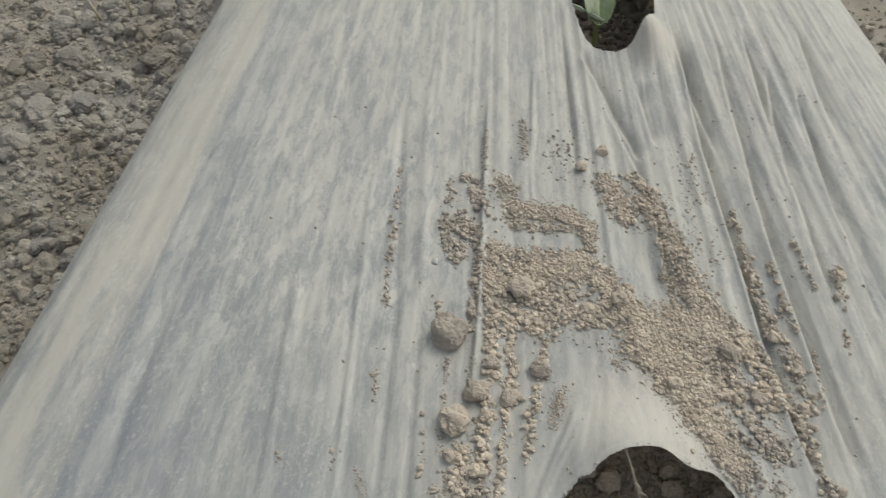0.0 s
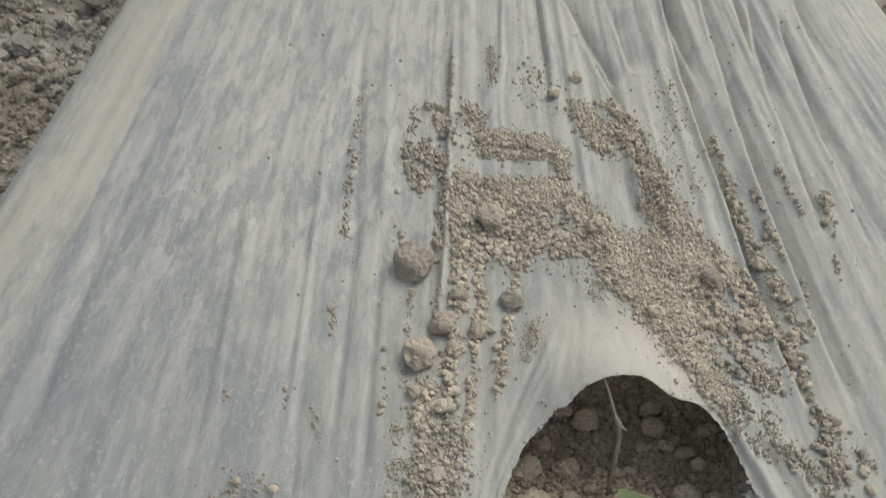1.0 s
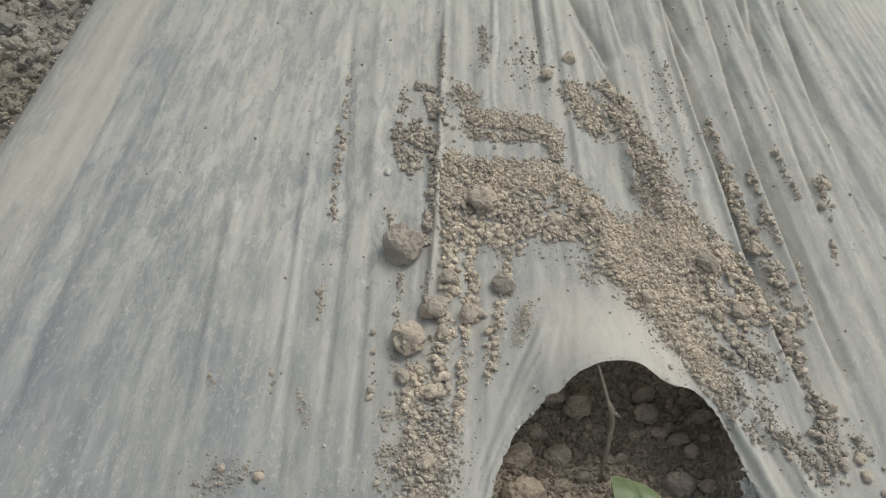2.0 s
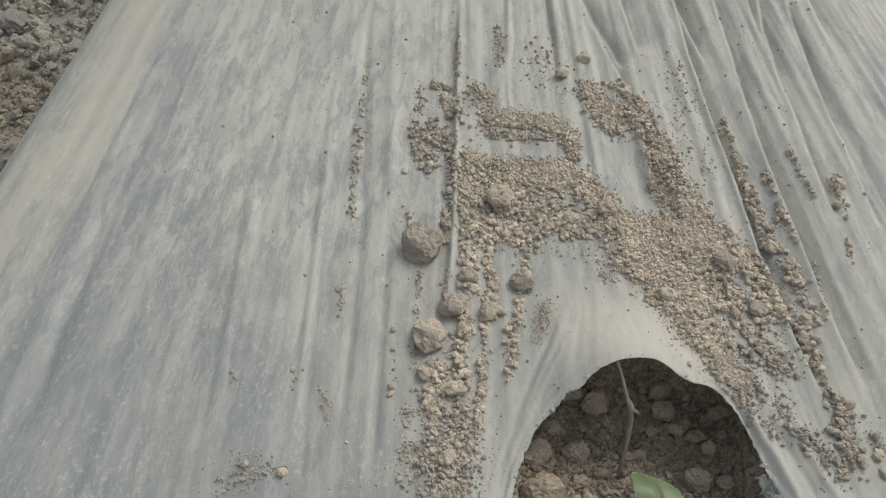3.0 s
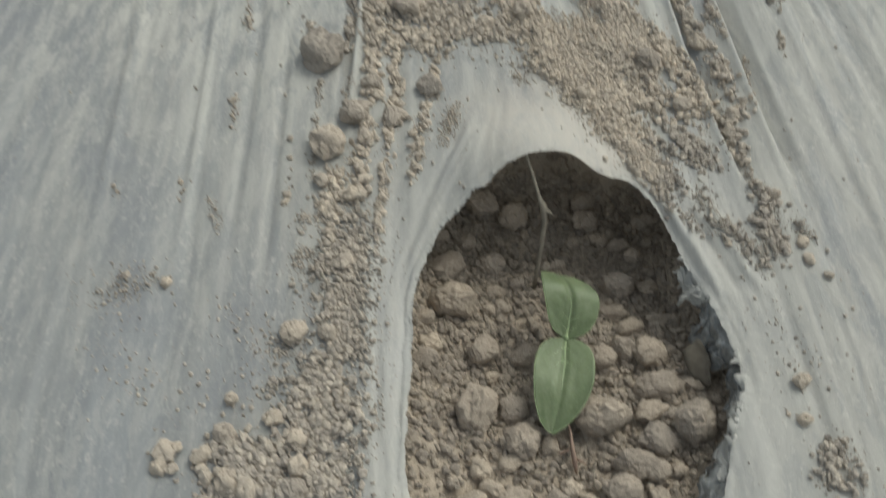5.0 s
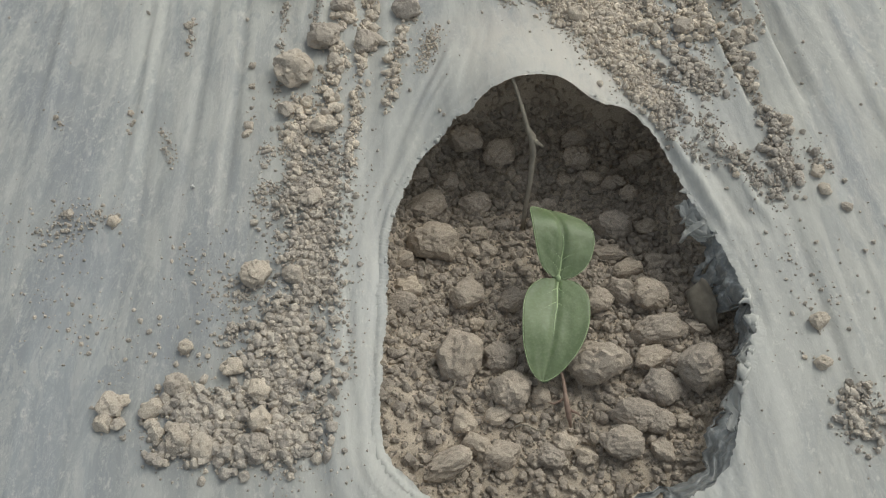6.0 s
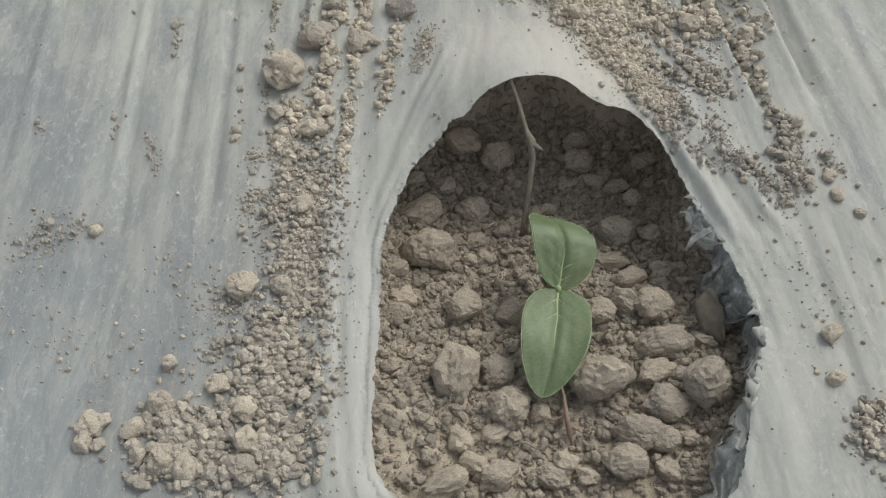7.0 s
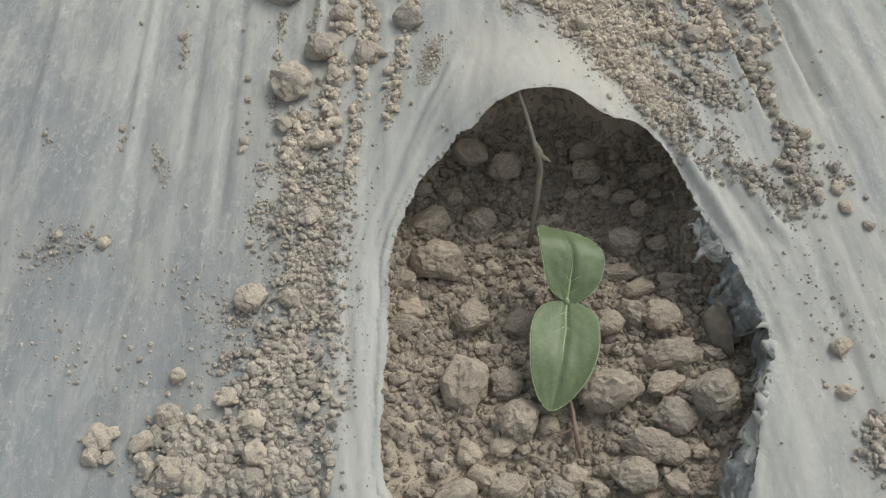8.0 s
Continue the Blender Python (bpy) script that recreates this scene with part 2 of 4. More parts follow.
def smooth_noise(x, y):
    """Value noise, 0 to 1, for arrays."""
    i, j = np.floor(x).astype(int), np.floor(y).astype(int)
    a, b = x - i, y - j
    a, b = a * a * (3 - 2 * a), b * b * (3 - 2 * b)
    g = lambda p, q: LATTICE[p % 256, q % 256]
    return (g(i, j) * (1 - a) + g(i + 1, j) * a) * (1 - b) + (g(i, j + 1) * (1 - a) + g(i + 1, j + 1) * a) * b


def fractal(x, y, octaves=4):
    total, size = 0.0, 0.5
    for k in range(octaves):
        total = total + size * (smooth_noise(x * 2**k + 17.3 * k, y * 2**k + 9.1 * k) - 0.5)
        size *= 0.5
    return total


def left_edge(y):
    return -0.173 + 0.23 * (np.clip(y, 0.28, 0.9) - 0.435)


def right_edge(y):
    return 0.432 - 0.133 * (np.clip(y, 0.28, 0.9) - 0.66)


# the cut openings: radius at even bearings round a centre
HOLE = (0.196, 0.292)
RIM = [0.0625, 0.0607, 0.0608, 0.0620, 0.0665, 0.0722, 0.0768, 0.0747, 0.0788, 0.0779, 0.0755, 0.0722,
       0.0698, 0.0690, 0.0660, 0.0642, 0.0626, 0.0606, 0.0608, 0.0625, 0.0678, 0.0752, 0.0850, 0.0890,
       0.0889, 0.0877, 0.0875, 0.0872, 0.0868, 0.0865, 0.0845, 0.0775, 0.0715, 0.0695, 0.0689, 0.0650]
HOLE_BACK = (0.236, 0.775)
RIM_BACK = [0.036, 0.038, 0.042, 0.050, 0.058, 0.064, 0.066, 0.064, 0.058, 0.050, 0.044, 0.039,
            0.036, 0.036, 0.038, 0.045, 0.060, 0.083, 0.086, 0.069, 0.055, 0.043, 0.038, 0.036]


def rim_at(a, rim):
    """The cut's radius at bearing a in degrees, smoothly between the given ones."""
    v = np.array(rim)
    t = np.asarray(a, float) % 360 / 360 * len(rim)
    k = np.floor(t).astype(int)
    t = t - k
    p, q, r, s = (v[(k + j) % len(rim)] for j in (-1, 0, 1, 2))
    return q + 0.5 * t * (r - p + t * (2 * p - 5 * q + 4 * r - s + t * (3 * (q - r) + s - p)))


def polar(x, y, centre, rim):
    """Distance from the centre, and the cut's radius in that direction, with a ragged edge."""
    dx, dy = x - centre[0], y - centre[1]
    a = np.degrees(np.arctan2(dy, dx)) % 360
    r = rim_at(a, rim)
    # cleanly cut at the tip, ragged down the sides, most of all low on the right
    side = np.clip((np.abs((a - 80 + 180) % 360 - 180) - 15) / 20, 0.15, 1) * (1 + 0.3 * np.exp(-(((a - 328) / 22) ** 2)))
    ragged = 0.0008 * fractal(a / 9.0, a * 0 + 3.0, 3) + side * (0.0019 * fractal(a / 2.1, a * 0 + 8.0, 3) + 0.0009 * fractal(a / 0.5, a * 0 + 12.0, 2))
    notch = 0.0016 * np.exp(-(((a - 114) / 1.6) ** 2)) - 0.0012 * np.exp(-(((a - 109) / 2.5) ** 2))
    return np.hypot(dx, dy), r + ragged + notch


FOLDS_CRISP = [
    (0.276, 0.676, 0.274, 0.585, -0.0052, 0.0056),
    (0.274, 0.585, 0.277, 0.489, -0.0052, 0.0060),
    (0.277, 0.489, 0.279, 0.410, -0.0050, 0.0060),
    (0.279, 0.410, 0.285, 0.360, -0.0037, 0.0056),
    (0.302, 0.674, 0.300, 0.584, -0.0035, 0.0045),
    (0.300, 0.584, 0.298, 0.512, -0.0037, 0.0045),
    (0.298, 0.512, 0.301, 0.423, -0.0045, 0.0050),
    (0.301, 0.423, 0.305, 0.364, -0.0032, 0.0050),
    (0.330, 0.647, 0.323, 0.567, -0.0025, 0.0032),
    (0.323, 0.567, 0.323, 0.465, -0.0030, 0.0035),
    (0.346, 0.623, 0.343, 0.532, -0.0032, 0.0035),
    (0.343, 0.532, 0.344, 0.456, -0.0025, 0.0035),
]
FOLDS_FAR = [
    (0.216, 0.633, 0.230, 0.564, -0.0037, 0.0037),
    (0.230, 0.564, 0.235, 0.483, -0.0019, 0.0045),
    (0.133, 0.628, 0.119, 0.452, 0.0037, 0.0026),
    (0.119, 0.452, 0.114, 0.414, 0.0025, 0.0030),
    (0.191, 0.670, 0.189, 0.577, -0.0025, 0.0030),
    (0.168, 0.672, 0.161, 0.594, 0.0019, 0.0030),
]
FOLDS_NEAR = [
    (0.012, 0.498, 0.002, 0.353, 0.0015, 0.0068),
    (0.053, 0.552, 0.041, 0.346, 0.0015, 0.0039),
    (0.050, 0.468, 0.045, 0.345, -0.0015, 0.0034),
    (0.086, 0.466, 0.077, 0.338, -0.0022, 0.0034),
    (0.046, 0.476, 0.040, 0.368, -0.0016, 0.0029),
    (0.007, 0.475, 0.001, 0.371, -0.0012, 0.0029),
    (0.071, 0.467, 0.063, 0.361, -0.0014, 0.0029),
    (0.073, 0.633, 0.071, 0.474, -0.0015, 0.0045),
    (0.092, 0.654, 0.086, 0.485, 0.0015, 0.0056),
    (-0.068, 0.468, -0.083, 0.376, -0.0022, 0.0079),
    (0.172, 0.404, 0.142, 0.345, 0.0016, 0.0045),
    (0.163, 0.391, 0.136, 0.335, -0.0013, 0.0034),
    (0.165, 0.379, 0.145, 0.345, 0.0013, 0.0023),
    (0.249, 0.345, 0.261, 0.307, 0.0020, 0.0034),
    (0.257, 0.344, 0.269, 0.307, -0.0015, 0.0034),
    (0.266, 0.344, 0.276, 0.306, 0.0015, 0.0034),
]
FOLDS_TOP = [
    (0.206, 0.683, 0.219, 0.632, -0.0040, 0.0042),
    (0.219, 0.632, 0.230, 0.585, -0.0036, 0.0040),
    (0.274, 0.689, 0.281, 0.596, -0.0040, 0.0045),
    (0.324, 0.692, 0.322, 0.601, -0.0034, 0.0042),
    (0.192, 0.700, 0.191, 0.602, -0.0020, 0.0030),
    (0.240, 0.646, 0.243, 0.597, -0.0040, 0.0105),
    (0.363, 0.687, 0.362, 0.606, -0.0026, 0.0038),
]
FOLDS_RIGHT = [
    (0.263, 0.692, 0.267, 0.607, 0.0013, 0.0037),
]


def film_height(x, y):
    """Height of the plastic over the bed."""
    x, y = np.asarray(x, float), np.asarray(y, float)
    sl, sr = x - left_edge(y), right_edge(y) - x
    w = 0.012
    z = -2.6 * w * np.log1p(np.exp(np.clip(-sl / w, -30, 30))) - 2.6 * w * np.log1p(np.exp(np.clip(-sr / w, -30, 30)))
    z = np.maximum(z, -0.16)
    top = np.clip(np.minimum(sl, sr) / 0.02, 0, 1)
    # long wrinkles that follow the bed, tighter and sharper on the right
    lean = (x - left_edge(y)) / (right_edge(y) - left_edge(y)) * 0.55
    wide = np.clip((x - 0.05) / 0.18, 0.28, 1)
    sharp = 0.5 - np.abs(fractal(lean / 0.030 + 11, y / 0.55, 2)) * 2.2
    calm = 1 - 0.8 * np.exp(-(((x - 0.190) / 0.045) ** 2) - ((y - 0.390) / 0.045) ** 2)
    top = top * calm
    z = z + top * wide * (0.0024 * fractal(lean / 0.018, y / 0.42, 2) + 0.0016 * sharp)
    z = z + top * (0.4 + 0.6 * wide) * 0.0038 * fractal(lean / 0.0055, y / 0.28 + 40, 3)
    z = z + 0.006 * top * fractal(x / 0.11, y / 0.2 + 7, 2)
    for x0, y0, x1, y1, high, wide_ in FOLDS_CRISP + FOLDS_FAR + FOLDS_TOP + FOLDS_NEAR + FOLDS_RIGHT:
        dx, dy = x1 - x0, y1 - y0
        size = math.hypot(dx, dy)
        along = ((x - x0) * dx + (y - y0) * dy) / size**2
        across = ((x - x0) * dy - (y - y0) * dx) / size + 0.002 * fractal(along * 3, along * 0 + x0 * 90, 2)
        fade = np.clip(np.minimum(along + 0.15, 1.15 - along) / 0.25, 0, 1)
        if high < 0 and x0 > 0.2 and y0 > 0.4:
            off = -across
            dip = np.where(off > 0, np.exp(-np.clip(off, 0, 9) / (1.3 * wide_)), np.exp(-((off / 0.0010) ** 2)))
            z = z + fade * 1.3 * high * (dip - 0.15 * np.exp(-(((off + 0.0030) / 0.0018) ** 2)))
        else:
            z = z + fade * high * np.exp(-((across / (0.55 * wide_)) ** 2))
    # tented tip of the cut, the pocket above it, the curled lip of the far cut
    z = z + 0.0165 * np.exp(-(((x - 0.192) / 0.034) ** 2) - ((y - 0.370) / 0.030) ** 2)
    z = z - 0.0075 * np.exp(-(((x - 0.232 + 0.25 * (y - 0.47)) / 0.012) ** 2) - ((y - 0.485) / 0.032) ** 2)
    z = z + 0.019 * np.exp(-(((x - 0.254) / 0.0105) ** 2) - ((y - 0.697) / 0.024) ** 2)
    fan = np.arctan2(x - 0.196, 0.462 - y)
    away = np.hypot(x - 0.196, y - 0.462)
    z = z + 0.0040 * np.exp(-(((fan + 0.42) / 0.30) ** 2) - ((away - 0.085) / 0.030) ** 2) * fractal(fan / 0.075 + 2, away / 0.09, 2)
    bear = np.arctan2(y - HOLE[1], x - HOLE[0])
    out = np.clip(np.hypot(x - HOLE[0], y - HOLE[1]) - rim_at(np.degrees(bear), RIM), 0, 1)
    side = np.clip((0.36 - y) / 0.05, 0, 1)
    z = z - side * 0.0035 * np.exp(-out / 0.010)
    # stretch marks that run along the cut
    way_round = np.arctan2(HOLE[0] - x, y - HOLE[1])
    flat_side = 1 - 0.7 * np.clip((x - 0.20) / 0.04, 0, 1) * np.clip((0.315 - y) / 0.03, 0, 1)
    z = z + flat_side * np.clip((0.375 - y) / 0.03, 0, 1) * np.exp(-out / 0.016) * (0.0030 * fractal(out / 0.0034 + 0.6 * way_round, way_round * 1.3 + 30, 2) + 0.0036 * fractal(out / 0.0013 + 0.9 * way_round, way_round * 2.1 + 50, 2))
    return z


def bed_height(x, y):
    """Height of the soil of the bed: bowls under the cuts."""
    x, y = np.asarray(x, float), np.asarray(y, float)
    z = np.minimum(film_height(x, y) - 0.007, -0.007)
    for centre, rim, low in ((HOLE, RIM, True), (HOLE_BACK, RIM_BACK, False)):
        r, edge = polar(x, y, centre, rim)
        under = 0.016 + (0.040 * np.clip((y - 0.33) / 0.04, 0, 1) if low else 0.022)
        q = np.clip((edge + under - r) / (0.020 + (0.022 * np.clip((y - 0.33) / 0.04, 0, 1) if low else 0.006)), 0, 1)
        q = q * q * (3 - 2 * q)
        floor = (-0.021 - 0.26 * np.clip(y - 0.26, 0, 0.1)) if low else -0.075
        if low:
            floor = floor + 0.010 * np.exp(-((x - 0.125) / 0.03) ** 2)
        z = z * (1 - q) + q * floor
        near = np.clip((edge + under + 0.01 - r) / 0.02, 0, 1)
        z = z + near * (0.008 * fractal(x / 0.02 + 3, y / 0.02, 4) + 0.0045 * fractal(x / 0.0045, y / 0.0045 + 5, 3))
    return z


def ground_height(x, y):
    x, y = np.asarray(x, float), np.asarray(y, float)
    close = np.minimum(np.abs(x - left_edge(y)), np.abs(x - right_edge(y)))
    z = -0.128 + 0.045 * np.exp(-np.clip(close - 0.03, 0, 9) / 0.05) * np.exp(-np.clip(np.abs(y - 0.5) - 9.0, 0, 9))
    rough_ = np.exp(-np.clip(np.hypot(x - 0.1, y - 0.5) - 1.2, 0, 99) / 0.8)
    return z + rough_ * (0.035 * fractal(x / 0.10, y / 0.10, 4) + 0.010 * fractal(x / 0.02, y / 0.02, 3))


def sheet(name, xs, ys, height, keep=None, mat=None, smooth=True, shape=None):
    """A grid mesh over xs, ys at height(x, y); shape(x, y) may move the points first; keep(x, y) masks points."""
    gx, gy = np.meshgrid(xs, ys)
    if shape:
        gx, gy = shape(gx, gy)
    gz = height(gx, gy)
    ny, nx = gx.shape
    idx = np.arange(nx * ny).reshape(ny, nx)
    quads = np.stack([idx[:-1, :-1], idx[:-1, 1:], idx[1:, 1:], idx[1:, :-1]], -1).reshape(-1, 4)
    if keep is not None:
        quads = quads[keep(gx, gy).ravel()[quads].all(1)]
    used = np.unique(quads)
    back = np.zeros(nx * ny, int)
    back[used] = np.arange(len(used))
    verts = np.stack([gx.ravel(), gy.ravel(), gz.ravel()], -1)[used]
    me = raw_mesh(name, verts, back[quads], mat, smooth)
    if shape:
        across = (verts[:, 0] - left_edge(verts[:, 1])) / (right_edge(verts[:, 1]) - left_edge(verts[:, 1])) * 0.55
        uv = np.column_stack([across, verts[:, 1]])[back[quads].ravel()]
        me.uv_layers.new(name="UVMap").data.foreach_set("uv", uv.astype(np.float32).ravel())
    return new(name, me)


def raw_mesh(name, verts, faces, mat=None, smooth=True):
    me = bpy.data.meshes.new(name)
    n, k = faces.shape
    me.vertices.add(len(verts))
    me.vertices.foreach_set("co", np.asarray(verts, np.float32).ravel())
    me.loops.add(n * k)
    me.loops.foreach_set("vertex_index", faces.astype(np.int32).ravel())
    me.polygons.add(n)
    me.polygons.foreach_set("loop_start", np.arange(0, n * k, k, dtype=np.int32))
    me.polygons.foreach_set("use_smooth", np.full(n, smooth))
    me.update(calc_edges=True)
    me.validate()
    if mat:
        me.materials.append(mat)
    return me


def part(name, bm, mat, parent=None, label=""):
    me = bpy.data.meshes.new(name)
    bm.to_mesh(me)
    bm.free()
    for p in me.polygons:
        p.use_smooth = True
    me.materials.append(mat)
    ob = new(name, me)
    ob.parent = parent
    return tagged(ob, label)


def steps(fine_from, fine_to, fine, ends):
    """Even steps in the middle, growing ones out to both ends."""
    mid = np.arange(fine_from, fine_to + fine / 2, fine)
    lo, hi, d = [fine_from], [mid[-1]], fine
    while lo[-1] > ends[0] or hi[-1] < ends[1]:
        d *= 1.35
        if lo[-1] > ends[0]:
            lo.append(max(lo[-1] - d, ends[0]))
        if hi[-1] < ends[1]:
            hi.append(min(hi[-1] + d, ends[1]))
    return np.concatenate([lo[:0:-1], mid, hi[1:]])


# ---- ground, bed and plastic ----
ground = sheet("ground", steps(-0.6, 0.8, 0.006, (-80, 80)), steps(0.25, 1.25, 0.006, (-80, 80)), ground_height, mat=FURROW)
tagged(ground, "bare grey-brown cloddy field soil", "ground", kind="structure")

bed = sheet("bed_soil", np.unique(np.concatenate([steps(0.105, 0.295, 0.0014, (-0.13, 0.40)), [0.2]])),
            np.concatenate([steps(0.185, 0.445, 0.0014, (-9.0, 0.66)), steps(0.68, 0.86, 0.003, (0.665, 10.0))]), bed_height, mat=SOIL)
tagged(bed, "dry crumbly soil of the raised planting bed", "soil", kind="structure")

CELL = 0.0011


def film_shape(u, y):
    x = left_edge(y) + u * (right_edge(y) - left_edge(y))
    for centre, rim in ((HOLE, RIM), (HOLE_BACK, RIM_BACK)):
        r, edge = polar(x, y, centre, rim)
        edge = edge + 0.0009
        pull = np.where(np.abs(r - edge) < 0.75 * CELL, edge / np.maximum(r, 1e-6), 1.0)
        x, y = centre[0] + (x - centre[0]) * pull, centre[1] + (y - centre[1]) * pull
    return x, y


def film_keep(x, y):
    ok = np.ones(x.shape, bool)
    for centre, rim in ((HOLE, RIM), (HOLE_BACK, RIM_BACK)):
        r, edge = polar(x, y, centre, rim)
        ok &= r > edge + 0.0009 - 0.1 * CELL
    return ok


film = sheet("mulch_film", 
             np.concatenate([np.linspace(-0.13, 0.096, 58), np.arange(0.1, 0.43, 0.0028), np.arange(0.43, 0.95, 0.0018), np.linspace(0.953, 1.13, 40)]),
             np.concatenate([steps(0.16, 0.198, 0.002, (-9.0, 0.198)), np.arange(0.2, 0.392, CELL), steps(0.394, 0.88, 0.0027, (0.394, 10.0))]), film_height, film_keep, FILM, shape=film_shape)
tagged(film, "dusty silver-grey plastic mulch film stretched in wrinkles over the bed", "plastic film", kind="structure")


# ---- soil lumps ----
def lump_mesh(name, seed, detail, mat, rough_=0.30, flat=0.8):
    """A rough rounded clod of radius 1, with facets and pits."""
    bm = bmesh.new()
    bmesh.ops.create_icosphere(bm, subdivisions=detail, radius=1.0)
    off = Vector((seed * 7.31, seed * 3.17, seed * 5.77))
    r = random.Random(seed)
    cuts = [(Vector((r.gauss(0, 1), r.gauss(0, 1), r.gauss(0, 1))).normalized(), r.uniform(0.66, 0.92)) for _ in range(8)]
    for v in bm.verts:
        d = v.co.normalized()
        h = 1 + rough_ * noise.noise(d * 1.3 + off) + 0.5 * rough_ * noise.noise(d * 3.1 + off)
        if detail > 2:
            h += 0.45 * rough_ * (0.45 - noise.voronoi(d * 1.6 + off)[0][0]) + 0.30 * rough_ * noise.noise(d * 6.3 + off) + 0.08 * rough_ * (0.4 - noise.voronoi(d * 9.5 + off)[0][0]) + 0.09 * rough_ * noise.noise(d * 15.0 + off)
        p = d * h
        for nrm, far in cuts:
            over = p.dot(nrm) - far
            if over > 0:
                p -= nrm * over * 0.6
        if detail >= 3:
            p += d * (0.035 * noise.noise(d * 5.5 + off) + 0.024 * noise.noise(d * 11.0 + off) + 0.024 * noise.noise(d * 23.0 + off))
        if detail >= 4:
            p += d * 0.022 * noise.noise(d * 41.0 + off)
            pit = noise.noise(d * 3.7 + off * 2)
            p -= d * 0.09 * max(0.0, pit - 0.12)
        v.co = Vector((p.x, p.y, p.z * flat))
    me = bpy.data.meshes.new(name)
    bm.to_mesh(me)
    bm.free()
    for p in me.polygons:
        p.use_smooth = False
    me.materials.append(mat)
    return me


def arrays(me):
    co = np.empty(len(me.vertices) * 3, np.float32)
    me.vertices.foreach_get("co", co)
    tri = np.empty(len(me.polygons) * 3, np.int32)
    me.polygons.foreach_get("vertices", tri)
    return co.reshape(-1, 3), tri.reshape(-1, 3)


SMALL = [arrays(lump_mesh("small_lump", 40 + k, 1, CRUMB, 0.55)) for k in range(8)]
MIDDLE = [arrays(lump_mesh("middle_lump", 60 + k, 2, CRUMB, 0.5)) for k in range(8)]


def turns(n):
    q = rng.normal(size=(n, 4))
    q /= np.linalg.norm(q, axis=1)[:, None]
    w, x, y, z = q.T
    return np.stack([1 - 2 * (y * y + z * z), 2 * (x * y - z * w), 2 * (x * z + y * w),
                     2 * (x * y + z * w), 1 - 2 * (x * x + z * z), 2 * (y * z - x * w),
                     2 * (x * z - y * w), 2 * (y * z + x * w), 1 - 2 * (x * x + y * y)], -1).reshape(n, 3, 3)


def crumbs(name, places, sizes, mat, label, coarse=0.0015, category="soil crumbs", pool=None):
    """Many crumbs in one mesh; places (n, 3), sizes are radii."""
    vs, fs, base = [], [], 0
    kinds = rng.integers(0, 8, len(sizes))
    big = sizes > coarse
    for shapes, chosen in ((SMALL, ~big), (pool or MIDDLE, big)):
        for k in range(8):
            at = np.nonzero(chosen & (kinds == k))[0]
            if not len(at):
                continue
            co, tri = shapes[k]
            stretch = rng.uniform(0.75, 1.2, (len(at), 1, 3))
            v = np.einsum("nij,nvj->nvi", turns(len(at)), co[None] * stretch) * sizes[at][:, None, None] + places[at][:, None, :]
            vs.append(v.reshape(-1, 3))
            fs.append((tri[None] + (base + np.arange(len(at)) * len(co))[:, None, None]).reshape(-1, 3))
            base += len(at) * len(co)
    ob = new(name, raw_mesh(name, np.concatenate(vs), np.concatenate(fs), mat, False))
    return tagged(ob, label, category, kind="stuff")


def outside_cut(x, y, margin=0.002):
    r, edge = polar(x, y, HOLE, RIM)
    return r > edge + margin


def stroke(rows):
    """Crumbs strewn along short bands: x, y to x, y, half width, number, smallest and largest radius in mm."""
    px, sz = [], []
    for x0, y0, x1, y1, half, n, a, b in rows:
        n = int(n * THICK)
        t = rng.random(n) * 1.12 - 0.06
        px.append(np.stack([x0 + t * (x1 - x0), y0 + t * (y1 - y0)], -1) + rng.normal(0, 0.56, (n, 2)) * half)
        sz.append((0.55 * a + (b - 0.55 * a) * rng.random(n) ** 2.3) * 0.001 * 0.84)
        # fine dust round them
        m = int(n * 0.9)
        t = rng.random(m)
        px.append(np.stack([x0 + t * (x1 - x0), y0 + t * (y1 - y0)], -1) + rng.normal(0, 0.72, (m, 2)) * half)
        sz.append((0.26 + 0.42 * rng.random(m) ** 2) * 0.001)
    p, s = np.concatenate(px), np.concatenate(sz)
    gaps = 0.5 + 1.9 * fractal(p[:, 0] / 0.012 + 5, p[:, 1] / 0.012, 3) + 0.9 * fractal(p[:, 0] / 0.003, p[:, 1] / 0.003 + 9, 2)
    ok = outside_cut(p[:, 0], p[:, 1]) & (rng.random(len(s)) < np.clip(gaps + 0.35, 0.12, 1))
    # two slivers of film stay bare within the spill
    for ax, ay, bx, by, half in ((0.247, 0.398, 0.259, 0.376, 0.0022), (0.143, 0.522, 0.184, 0.510, 0.0017)):
        f = np.clip(((p[:, 0] - ax) * (bx - ax) + (p[:, 1] - ay) * (by - ay)) / ((bx - ax) ** 2 + (by - ay) ** 2), 0, 1)
        ok &= (np.hypot(p[:, 0] - ax - f * (bx - ax), p[:, 1] - ay - f * (by - ay)) > half) | (rng.random(len(s)) < 0.08)
    p, s = p[ok], s[ok]
    LAID.append((p, s))
    # crumbs heap up a little where they lie thick
    cell = np.floor(p / 0.003).astype(int)
    _, inv, count = np.unique(cell, axis=0, return_inverse=True, return_counts=True)
    level = rng.random(len(s)) * np.clip(count[inv.ravel()] - 3, 0, 6) * 0.00022
    z = film_height(p[:, 0], p[:, 1]) + 0.25 * s + level
    return np.column_stack([p, z]), s


